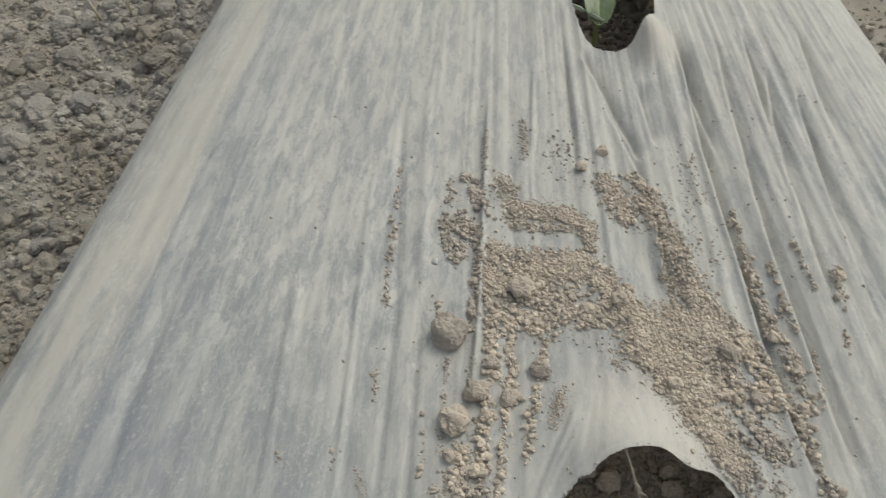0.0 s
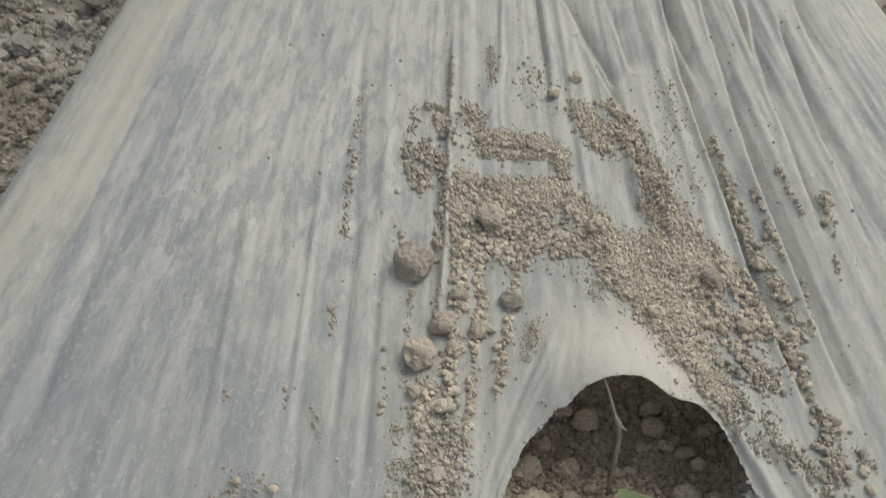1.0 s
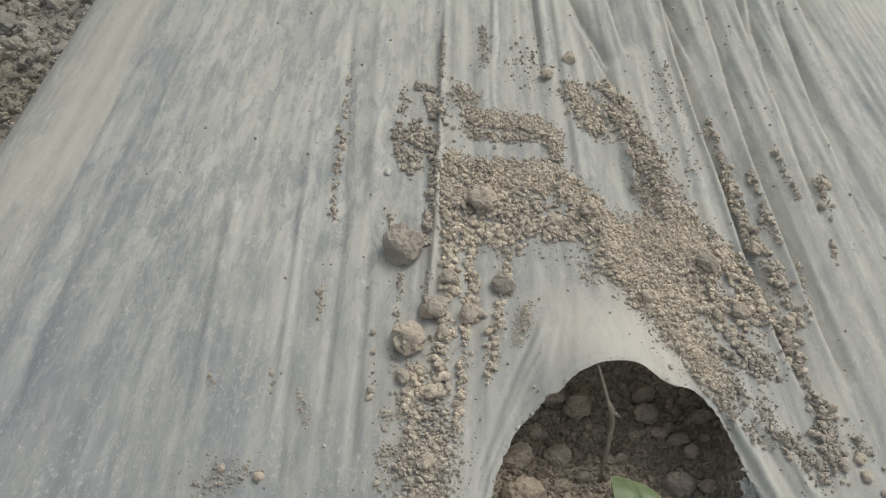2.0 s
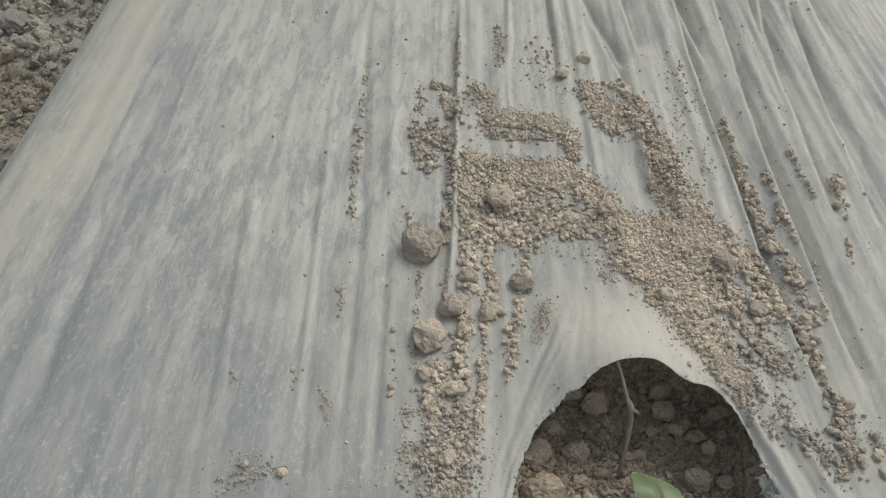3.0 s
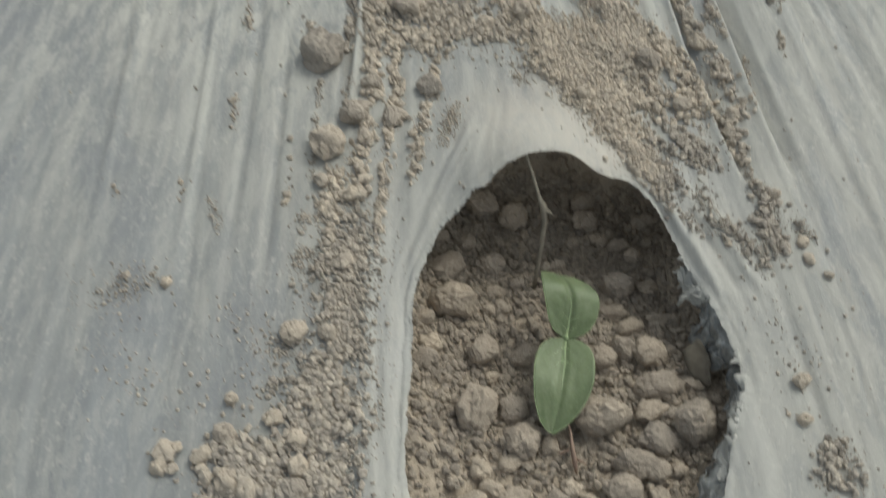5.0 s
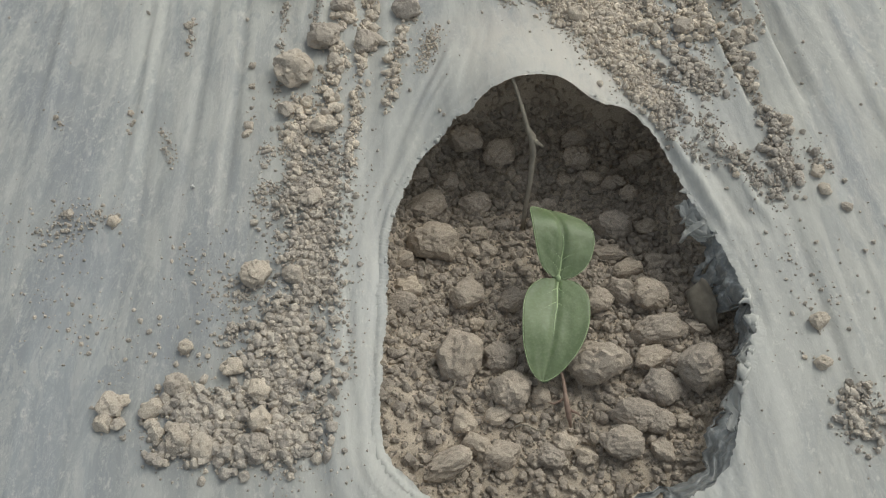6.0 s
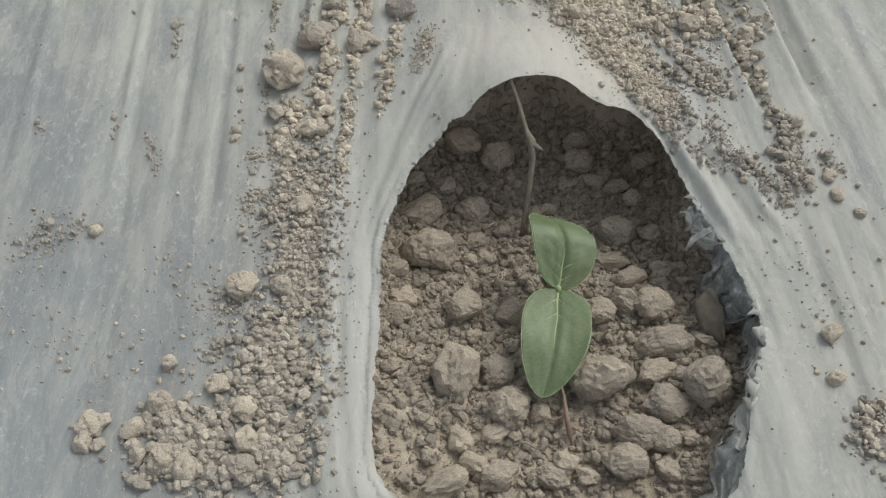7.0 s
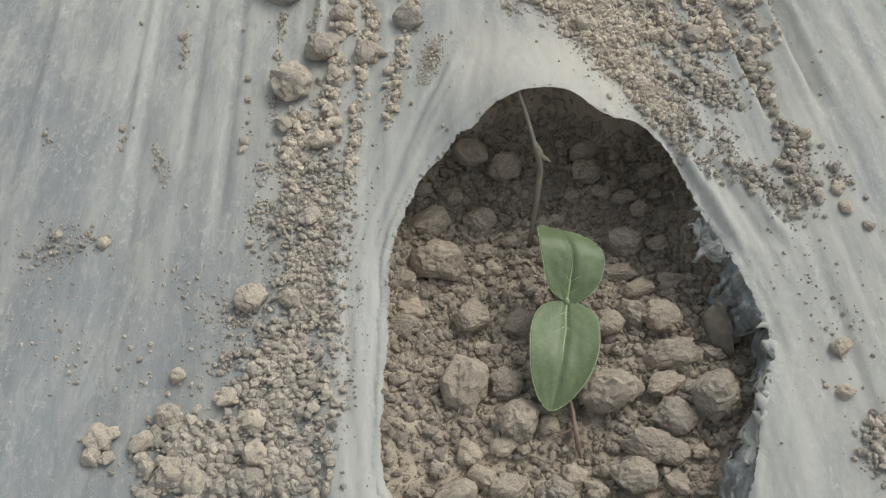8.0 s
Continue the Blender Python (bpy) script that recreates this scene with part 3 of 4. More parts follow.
THICK = 1.5
LAID = []
CRUMBS_FAN = [
    (0.131, 0.514, 0.128, 0.455, 0.0055, 313, 0.8, 2.0),
    (0.142, 0.491, 0.183, 0.492, 0.0105, 902, 0.8, 1.9),
    (0.134, 0.460, 0.157, 0.453, 0.0087, 250, 1.0, 2.8),
    (0.181, 0.499, 0.201, 0.469, 0.0097, 708, 0.8, 2.0),
    (0.198, 0.464, 0.227, 0.442, 0.0110, 991, 0.8, 1.9),
    (0.209, 0.442, 0.238, 0.412, 0.0116, 1224, 0.8, 1.9),
    (0.220, 0.421, 0.241, 0.385, 0.0094, 838, 0.8, 2.0),
    (0.228, 0.395, 0.245, 0.361, 0.0072, 505, 0.8, 2.0),
    (0.241, 0.412, 0.254, 0.398, 0.0094, 335, 0.9, 2.4),
    (0.261, 0.436, 0.274, 0.398, 0.0115, 673, 0.9, 2.5),
    (0.246, 0.454, 0.270, 0.425, 0.0092, 681, 0.8, 2.0),
    (0.231, 0.460, 0.253, 0.440, 0.0093, 793, 0.7, 1.7),
]
CRUMBS_BODY = [
    (0.132, 0.477, 0.176, 0.470, 0.0096, 691, 0.8, 2.2),
    (0.161, 0.461, 0.192, 0.457, 0.0074, 360, 0.8, 2.2),
    (0.133, 0.508, 0.184, 0.499, 0.0046, 427, 0.7, 1.7),
    (0.145, 0.527, 0.176, 0.522, 0.0033, 174, 0.7, 1.7),
    (0.126, 0.502, 0.127, 0.447, 0.0034, 206, 0.8, 2.0),
    (0.150, 0.450, 0.159, 0.442, 0.0046, 67, 0.8, 2.2),
    (0.188, 0.485, 0.200, 0.477, 0.0062, 176, 0.8, 2.0),
    (0.230, 0.445, 0.258, 0.411, 0.0078, 510, 0.8, 2.0),
    (0.238, 0.385, 0.247, 0.370, 0.0048, 140, 0.8, 2.0),
]
CRUMBS_LOW = [
    (0.254, 0.385, 0.271, 0.372, 0.0084, 334, 0.8, 2.2),
    (0.244, 0.367, 0.255, 0.358, 0.0059, 138, 0.8, 2.0),
    (0.265, 0.355, 0.265, 0.338, 0.0058, 62, 0.7, 1.6),
    (0.246, 0.355, 0.249, 0.344, 0.0040, 46, 0.8, 1.8),
    (0.265, 0.336, 0.274, 0.332, 0.0057, 53, 0.8, 2.0),
    (0.275, 0.327, 0.283, 0.314, 0.0061, 80, 0.7, 1.8),
    (0.253, 0.342, 0.259, 0.333, 0.0034, 32, 0.7, 1.6),
    (0.288, 0.354, 0.290, 0.339, 0.0040, 69, 0.9, 2.4),
    (0.286, 0.337, 0.289, 0.321, 0.0048, 105, 0.9, 2.4),
    (0.299, 0.336, 0.302, 0.327, 0.0039, 36, 0.8, 2.0),
]
CRUMBS_TOP = [
    (0.143, 0.537, 0.176, 0.536, 0.0074, 419, 0.8, 2.1),
    (0.176, 0.535, 0.190, 0.523, 0.0066, 238, 0.8, 2.0),
    (0.188, 0.524, 0.191, 0.502, 0.0047, 169, 0.8, 1.9),
    (0.135, 0.569, 0.145, 0.553, 0.0068, 182, 0.7, 1.7),
    (0.140, 0.547, 0.158, 0.541, 0.0037, 76, 0.7, 1.6),
    (0.205, 0.562, 0.215, 0.530, 0.0075, 436, 0.8, 2.2),
    (0.223, 0.564, 0.237, 0.545, 0.0049, 102, 1.0, 2.6),
    (0.227, 0.545, 0.242, 0.504, 0.0069, 487, 0.8, 2.2),
    (0.238, 0.508, 0.249, 0.461, 0.0070, 557, 0.8, 2.1),
    (0.231, 0.490, 0.240, 0.472, 0.0042, 93, 0.7, 1.6),
    (0.242, 0.479, 0.260, 0.440, 0.0074, 484, 0.8, 2.1),
    (0.264, 0.581, 0.261, 0.494, 0.0126, 199, 0.6, 1.5),
]
CRUMBS_COLUMN = [
    (0.118, 0.568, 0.126, 0.543, 0.0053, 103, 1.1, 3.4),
    (0.106, 0.572, 0.104, 0.548, 0.0023, 58, 0.8, 2.0),
    (0.110, 0.538, 0.120, 0.520, 0.0066, 185, 0.8, 2.5),
    (0.112, 0.520, 0.109, 0.504, 0.0054, 101, 0.8, 2.7),
    (0.101, 0.537, 0.101, 0.511, 0.0029, 74, 0.8, 2.2),
    (0.122, 0.522, 0.119, 0.487, 0.0021, 98, 0.8, 2.0),
    (0.120, 0.486, 0.115, 0.454, 0.0027, 81, 0.9, 2.5),
    (0.095, 0.476, 0.097, 0.468, 0.0017, 15, 0.8, 2.2),
    (0.131, 0.612, 0.128, 0.574, 0.0016, 76, 0.7, 1.8),
    (0.102, 0.455, 0.114, 0.458, 0.0020, 33, 0.7, 1.7),
    (0.180, 0.602, 0.179, 0.566, 0.0117, 71, 0.6, 1.8),
    (0.156, 0.619, 0.155, 0.587, 0.0032, 93, 0.6, 1.6),
]
CRUMBS_MIDDLE = [
    (0.126, 0.448, 0.126, 0.420, 0.0036, 100, 0.9, 2.7),
    (0.137, 0.448, 0.137, 0.420, 0.0029, 80, 0.9, 2.7),
    (0.157, 0.443, 0.153, 0.418, 0.0032, 64, 0.9, 2.5),
    (0.134, 0.418, 0.140, 0.405, 0.0035, 55, 0.9, 2.7),
    (0.132, 0.406, 0.130, 0.381, 0.0028, 86, 0.9, 2.5),
    (0.130, 0.381, 0.125, 0.346, 0.0024, 119, 0.8, 2.2),
    (0.149, 0.411, 0.142, 0.375, 0.0028, 136, 0.8, 2.2),
    (0.121, 0.407, 0.124, 0.396, 0.0037, 46, 0.9, 2.7),
    (0.118, 0.394, 0.118, 0.364, 0.0039, 110, 0.9, 2.7),
    (0.107, 0.382, 0.107, 0.365, 0.0039, 63, 1.0, 2.9),
    (0.103, 0.364, 0.105, 0.346, 0.0044, 92, 0.9, 2.7),
    (0.156, 0.390, 0.163, 0.410, 0.0037, 116, 0.5, 1.1),
]
CRUMBS_TRAILS = [
    (0.098, 0.395, 0.096, 0.377, 0.0015, 18, 0.7, 1.8),
    (0.088, 0.402, 0.087, 0.362, 0.0012, 12, 0.8, 1.8),
    (0.093, 0.361, 0.092, 0.337, 0.0017, 23, 0.7, 1.7),
    (0.101, 0.435, 0.098, 0.402, 0.0016, 42, 0.6, 1.5),
    (0.115, 0.434, 0.112, 0.412, 0.0019, 30, 0.7, 1.7),
    (0.073, 0.591, 0.070, 0.551, 0.0019, 43, 0.8, 2.0),
    (0.069, 0.540, 0.067, 0.507, 0.0029, 46, 0.9, 2.4),
    (0.067, 0.507, 0.066, 0.484, 0.0018, 21, 0.8, 2.0),
    (0.064, 0.482, 0.067, 0.472, 0.0024, 15, 0.9, 2.4),
    (0.061, 0.429, 0.062, 0.409, 0.0013, 17, 0.7, 1.6),
    (0.177, 0.444, 0.193, 0.433, 0.0065, 45, 0.6, 1.5),
    (0.191, 0.433, 0.198, 0.422, 0.0039, 34, 0.6, 1.5),
]
CRUMBS_RIDGE = [
    (0.281, 0.532, 0.282, 0.507, 0.0022, 46, 0.9, 2.5),
    (0.282, 0.504, 0.282, 0.459, 0.0031, 133, 0.9, 2.8),
    (0.283, 0.459, 0.288, 0.428, 0.0040, 119, 0.9, 2.8),
    (0.289, 0.428, 0.292, 0.393, 0.0038, 117, 0.9, 2.8),
    (0.284, 0.397, 0.287, 0.376, 0.0040, 73, 0.9, 2.9),
    (0.287, 0.373, 0.288, 0.357, 0.0021, 32, 0.8, 2.5),
    (0.294, 0.467, 0.295, 0.441, 0.0023, 48, 0.9, 2.7),
    (0.311, 0.502, 0.314, 0.469, 0.0021, 55, 0.7, 2.0),
    (0.329, 0.485, 0.326, 0.459, 0.0027, 59, 0.8, 2.5),
    (0.293, 0.490, 0.294, 0.473, 0.0017, 28, 0.7, 2.0),
    (0.304, 0.429, 0.298, 0.395, 0.0013, 38, 0.7, 1.8),
    (0.322, 0.438, 0.321, 0.424, 0.0016, 17, 0.8, 2.0),
]
CRUMBS_NEAR = [
    (0.110, 0.348, 0.108, 0.321, 0.0128, 904, 0.8, 1.9),
    (0.110, 0.319, 0.111, 0.288, 0.0083, 641, 0.8, 1.9),
    (0.100, 0.281, 0.104, 0.269, 0.0124, 600, 0.8, 2.4),
    (0.062, 0.258, 0.079, 0.251, 0.0084, 300, 0.9, 2.9),
    (0.059, 0.245, 0.082, 0.242, 0.0082, 280, 0.9, 3.1),
    (0.087, 0.261, 0.108, 0.255, 0.0096, 560, 0.8, 2.4),
    (0.088, 0.244, 0.107, 0.240, 0.0090, 480, 0.8, 2.5),
    (0.080, 0.278, 0.082, 0.284, 0.0027, 21, 0.8, 2.2),
    (0.085, 0.298, 0.098, 0.295, 0.0077, 77, 0.6, 1.7),
    (0.284, 0.235, 0.286, 0.224, 0.0069, 166, 0.9, 2.2),
    (0.018, 0.333, 0.037, 0.333, 0.0070, 44, 0.5, 1.5),
    (0.002, 0.327, 0.022, 0.328, 0.0110, 80, 0.4, 1.2),
]
CRUMBS_STREWN = [
    (0.101, 0.371, 0.105, 0.355, 0.0052, 57, 0.9, 2.4),
    (0.115, 0.369, 0.118, 0.354, 0.0038, 36, 0.8, 2.0),
    (0.093, 0.359, 0.091, 0.327, 0.0032, 36, 0.7, 1.7),
    (0.010, 0.383, 0.013, 0.375, 0.0014, 10, 0.6, 1.5),
    (0.039, 0.383, 0.040, 0.372, 0.0012, 10, 0.6, 1.6),
    (0.052, 0.371, 0.057, 0.354, 0.0024, 27, 0.5, 1.3),
    (0.059, 0.428, 0.061, 0.409, 0.0013, 13, 0.7, 1.8),
    (0.012, 0.305, 0.045, 0.273, 0.0126, 57, 0.5, 1.4),
    (0.053, 0.284, 0.085, 0.269, 0.0103, 35, 0.6, 1.6),
    (0.061, 0.317, 0.087, 0.288, 0.0108, 69, 0.5, 1.4),
    (0.121, 0.285, 0.122, 0.261, 0.0017, 15, 0.6, 1.3),
    (0.277, 0.304, 0.282, 0.259, 0.0127, 52, 0.5, 1.5),
]

for rows, words in ((CRUMBS_FAN, "fan of dry tan soil crumbs spilled on the grey film"),
                    (CRUMBS_BODY, "thick middle of the spilled soil crumbs on the film"),
                    (CRUMBS_LOW, "lower end of the spilled soil crumbs on the film"),
                    (CRUMBS_TOP, "curved bands of soil crumbs on the grey film"),
                    (CRUMBS_RIDGE, "soil crumbs caught in the wrinkles of the film"),
                    (CRUMBS_COLUMN, "trail of dry soil crumbs along a fold of the film"),
                    (CRUMBS_MIDDLE, "rows of soil crumbs between folds of the film"),
                    (CRUMBS_TRAILS, "thin trails of soil crumbs between the wrinkles"),
                    (CRUMBS_NEAR, "heap of dry soil crumbs beside the cut in the film"),
                    (CRUMBS_STREWN, "sparse soil crumbs strewn over the film")):
    crumbs("soil_crumbs", *stroke(rows), CRUMB, words)

# the fine soil that fills the gaps where crumbs lie thick
p, s = (np.concatenate([row[k] for row in LAID]) for k in (0, 1))
X0, Y0, STEP = -0.05, 0.17, 0.0013
cols, rows_ = int(0.42 / STEP), int(0.45 / STEP)
cover, _, _ = np.histogram2d(p[:, 1], p[:, 0], bins=(rows_, cols), range=((Y0, Y0 + rows_ * STEP), (X0, X0 + cols * STEP)), weights=s**2 / STEP**2)
for _ in range(3):
    pad = np.pad(cover, 1, mode="edge")
    cover = (pad[:-2, 1:-1] + pad[2:, 1:-1] + pad[1:-1, :-2] + pad[1:-1, 2:] + 2 * pad[1:-1, 1:-1]) / 6


def dust_depth(x, y):
    i = np.clip(((y - Y0) / STEP).astype(int), 0, rows_ - 1)
    j = np.clip(((x - X0) / STEP).astype(int), 0, cols - 1)
    return np.clip((cover[i, j] - 0.62) * 0.0014, -0.0004, 0.0008)


dust = sheet("soil_dust", X0 + (np.arange(cols) + 0.5) * STEP, Y0 + (np.arange(rows_) + 0.5) * STEP,
             lambda x, y: film_height(x, y) + dust_depth(x, y) + 0.0006 * fractal(x / 0.002, y / 0.002, 2) + 0.0002,
             lambda x, y: (dust_depth(x, y) > 0.0001) & outside_cut(x, y, 0.0015), CRUMB)
tagged(dust, "thin layer of fine tan soil under the crumbs", "soil", kind="stuff")

n = 1300
p = np.column_stack([rng.uniform(-0.08, 0.36, n), rng.uniform(0.18, 0.66, n)])
p = p[outside_cut(p[:, 0], p[:, 1], 0.003) & (rng.random(n) < np.clip(0.25 + (p[:, 0] - 0.0) * 2.2, 0.12, 1))]
s = (0.35 + 0.9 * rng.random(len(p)) ** 3) * 0.001
crumbs("soil_specks", np.column_stack([p, film_height(p[:, 0], p[:, 1]) + 0.4 * s]), s, CRUMB, "scattered specks of soil on the film")

# clods that lie on the plastic
CLOD = [lump_mesh("clod", 12 + k, 4, CLODDY, 0.34, 0.82) for k in range(9)]
PEBBLE = [lump_mesh("pebble", 103 + k, 3, CLODDY, 0.40, 0.82) for k in range(7)]


def clod(x, y, size, z, mat_pool, k, label, sink=0.30, group="clods", low=1.0):
    """One clod; low below 1 makes it wide and flat."""
    ob = new("soil_clod", mat_pool[k % len(mat_pool)])
    r = size / 2000
    spin = random.uniform(0, 6.28) if low == 1.0 else random.uniform(-0.5, 0.5) + (3.14 if k % 2 else 0)
    turn = Euler((random.uniform(-0.4, 0.4), random.uniform(-0.3, 0.3), spin))
    wide, thin = r / low**0.5, r * low**0.5
    ob.matrix_world = Matrix.LocRotScale((x, y, z + thin * (0.8 - 2 * sink)), turn, (wide * random.uniform(1.0, 1.12), thin * random.uniform(0.95, 1.05), thin * random.uniform(0.95, 1.05)))
    return tagged(ob, label, "soil clod", group)


CLODS_FAR = [
    (0.102, 0.450, 21.2),
    (0.117, 0.412, 12.9),
    (0.104, 0.395, 15.8),
    (0.152, 0.424, 10.8),
    (0.126, 0.429, 8.6),
    (0.146, 0.478, 14.6),
    (0.134, 0.407, 9.4),
    (0.257, 0.430, 10.3),
    (0.202, 0.468, 10.3),
    (0.192, 0.574, 7.5),
    (0.207, 0.587, 7.6),
    (0.145, 0.540, 6.2),
    (0.224, 0.411, 8.4),
    (0.266, 0.400, 7.2),
    (0.289, 0.394, 6.0),
    (0.183, 0.462, 7.8),
    (0.331, 0.477, 6.1),
    (0.284, 0.439, 7.6),
]
CLODS_NEAR = [
    (0.101, 0.376, 7.4),
    (0.114, 0.367, 7.8),
    (0.110, 0.333, 7.4),
    (0.089, 0.302, 10.0),
    (0.103, 0.301, 7.4),
    (0.066, 0.277, 5.3),
    (0.042, 0.258, 8.1),
    (0.046, 0.260, 4.6),
    (0.040, 0.253, 6.2),
    (0.045, 0.252, 4.4),
    (0.064, 0.263, 8.7),
    (0.066, 0.245, 9.2),
    (0.073, 0.241, 8.0),
    (0.090, 0.240, 9.0),
    (0.091, 0.259, 7.5),
    (0.092, 0.248, 8.2),
    (0.082, 0.268, 6.8),
    (0.056, 0.256, 6.9),
    (0.281, 0.264, 6.1),
    (0.278, 0.249, 4.9),
    (0.020, 0.335, 3.4),
    (0.037, 0.330, 4.6),
]
CLODS_STRAY = [
    (0.087, 0.401, 3.8),
    (0.087, 0.390, 3.3),
    (0.085, 0.366, 4.0),
    (0.060, 0.426, 4.4),
    (0.060, 0.417, 2.5),
    (0.060, 0.410, 2.5),
    (0.039, 0.381, 3.2),
    (0.010, 0.381, 2.8),
    (0.124, 0.430, 8.4),
    (0.137, 0.409, 8.2),
    (0.121, 0.398, 8.0),
    (0.118, 0.381, 6.5),
    (0.118, 0.366, 7.7),
    (0.086, 0.370, 4.7),
    (0.294, 0.348, 5.9),
    (0.299, 0.323, 6.0),
    (0.299, 0.315, 5.6),
    (0.305, 0.307, 4.7),
    (0.273, 0.252, 2.1),
    (0.285, 0.335, 4.5),
    (0.269, 0.326, 3.2),
    (0.143, 0.397, 5.4),
]

for k, (x, y, size) in enumerate(CLODS_FAR + CLODS_NEAR + CLODS_STRAY):
    size = size * (1.05 if k < len(CLODS_FAR + CLODS_NEAR) else 0.85)
    words = "large rough tan clod of dry soil on the film" if size > 12 else "small dry tan soil clod lying among crumbs"
    clod(x, y, size, float(film_height(x, y)), CLOD if size > 9 else PEBBLE, k, words, 0.20, "clods on the film")

# ---- inside the cut ----
CLODS_HOLE = [
    (0.159, 0.271, 19.4, 1.00),
    (0.174, 0.270, 11.3, 1.00),
    (0.175, 0.256, 14.1, 1.00),
    (0.170, 0.249, 8.0, 0.60),
    (0.158, 0.247, 8.4, 1.00),
    (0.161, 0.239, 8.7, 0.73),
    (0.169, 0.234, 11.3, 0.81),
    (0.186, 0.232, 10.2, 0.81),
    (0.207, 0.264, 19.6, 1.00),
    (0.214, 0.292, 11.4, 0.83),
    (0.224, 0.295, 11.9, 0.95),
    (0.234, 0.292, 12.9, 1.00),
    (0.233, 0.276, 14.6, 0.64),
    (0.247, 0.276, 7.4, 0.67),
    (0.228, 0.265, 11.2, 0.62),
    (0.236, 0.263, 6.1, 0.91),
    (0.228, 0.253, 13.4, 0.87),
    (0.243, 0.258, 17.4, 1.00),
    (0.218, 0.244, 13.2, 0.75),
    (0.225, 0.241, 9.9, 1.00),
]
CLODS_MIDST = [
    (0.211, 0.234, 13.9, 0.88),
    (0.224, 0.231, 7.9, 0.89),
    (0.191, 0.236, 8.4, 1.00),
    (0.165, 0.299, 14.2, 0.80),
    (0.182, 0.297, 10.9, 0.75),
    (0.167, 0.287, 5.4, 0.89),
    (0.186, 0.254, 7.1, 0.88),
    (0.151, 0.232, 14.7, 0.55),
    (0.198, 0.231, 6.8, 0.85),
    (0.234, 0.241, 6.0, 0.88),
    (0.169, 0.257, 5.5, 0.93),
    (0.140, 0.297, 10.2, 0.82),
    (0.155, 0.327, 18.8, 0.79),
    (0.154, 0.348, 15.0, 0.73),
    (0.174, 0.350, 13.6, 1.00),
    (0.172, 0.384, 15.3, 0.92),
    (0.188, 0.377, 13.7, 0.81),
    (0.222, 0.370, 11.5, 0.81),
    (0.229, 0.330, 14.2, 0.92),
    (0.176, 0.324, 7.3, 0.86),
]
CLODS_DEEP = [
    (0.170, 0.324, 6.0, 0.93),
    (0.200, 0.346, 7.0, 0.63),
    (0.243, 0.310, 9.3, 0.72),
    (0.229, 0.306, 11.5, 0.57),
    (0.223, 0.382, 12.1, 0.67),
    (0.234, 0.355, 8.3, 0.75),
    (0.240, 0.348, 7.6, 0.86),
    (0.227, 0.360, 7.9, 0.62),
    (0.243, 0.329, 8.8, 0.77),
    (0.141, 0.318, 8.0, 0.85),
    (0.143, 0.304, 9.4, 0.80),
    (0.173, 0.334, 7.5, 0.83),
    (0.214, 0.360, 6.4, 0.80),
    (0.185, 0.338, 6.6, 0.81),
    (0.224, 0.317, 10.9, 0.67),
    (0.248, 0.367, 10.2, 0.72),
    (0.205, 0.347, 5.7, 0.67),
    (0.164, 0.364, 8.3, 0.75),
    (0.151, 0.366, 8.3, 0.75),
]

EARTH = [lump_mesh("earth_clod", 23 + k, 4, DRIER, 0.30, 0.92) for k in range(10)]
PALE_CLOD = [lump_mesh("pale_clod", 143 + k, 4, PALE, 0.32, 0.92) for k in range(5)]
NUGGET = [lump_mesh("nugget", 123 + k, 3, DRIER, 0.40, 0.9) for k in range(7)]
# clods at the back take the colour lightened to look lit
for k, (x, y, size, low) in enumerate(CLODS_HOLE + CLODS_MIDST + CLODS_DEEP):
    words = "rounded grey-brown soil clod in the planting hole" if size > 11 else "small grey-brown soil clod in the planting hole"
    clod(x, y, size, float(bed_height(x, y)), PALE_CLOD if y > 0.335 else EARTH if size > 9.5 else NUGGET, k * 3, words, 0.12, "clods in the planting hole", low)


def fill(name, centre, rim, n, a, b, mat, label):
    t, q = rng.random(n) * 360, np.sqrt(rng.random(n)) * 1.36
    r = rim_at(t, rim) * q
    x, y = centre[0] + r * np.cos(np.radians(t)), centre[1] + r * np.sin(np.radians(t))
    s = (a + (b - a) * rng.random(n) ** 3.6) * 0.001
    return crumbs(name, np.column_stack([x, y, bed_height(x, y) + 0.35 * s]), s, mat, label, 0.0020)


fill("soil_crumbs", HOLE, RIM, 24000, 0.42, 2.3, SOIL, "loose soil crumbs filling the planting hole")
# the far hole's shade is put into the colour of these crumbs
fill("soil_crumbs", HOLE_BACK, RIM_BACK, 1600, 1.8, 6.0, SHADED, "soil crumbs in the far planting hole, coloured dark for its shade")

n = 1800
p = np.column_stack([rng.uniform(0.13, 0.26, n), rng.uniform(0.355, 0.445, n)])
s = (0.6 + 2.6 * rng.random(n) ** 3) * 0.001
crumbs("soil_crumbs", np.column_stack([p, bed_height(p[:, 0], p[:, 1]) + 0.35 * s]), s, SOIL, "loose soil crumbs under the lifted edge of the film")

# ---- furrow beside the bed ----
LARGE = [arrays(lump_mesh("large_lump", 160 + k, 3, FURROW, 0.40, 0.85)) for k in range(8)]


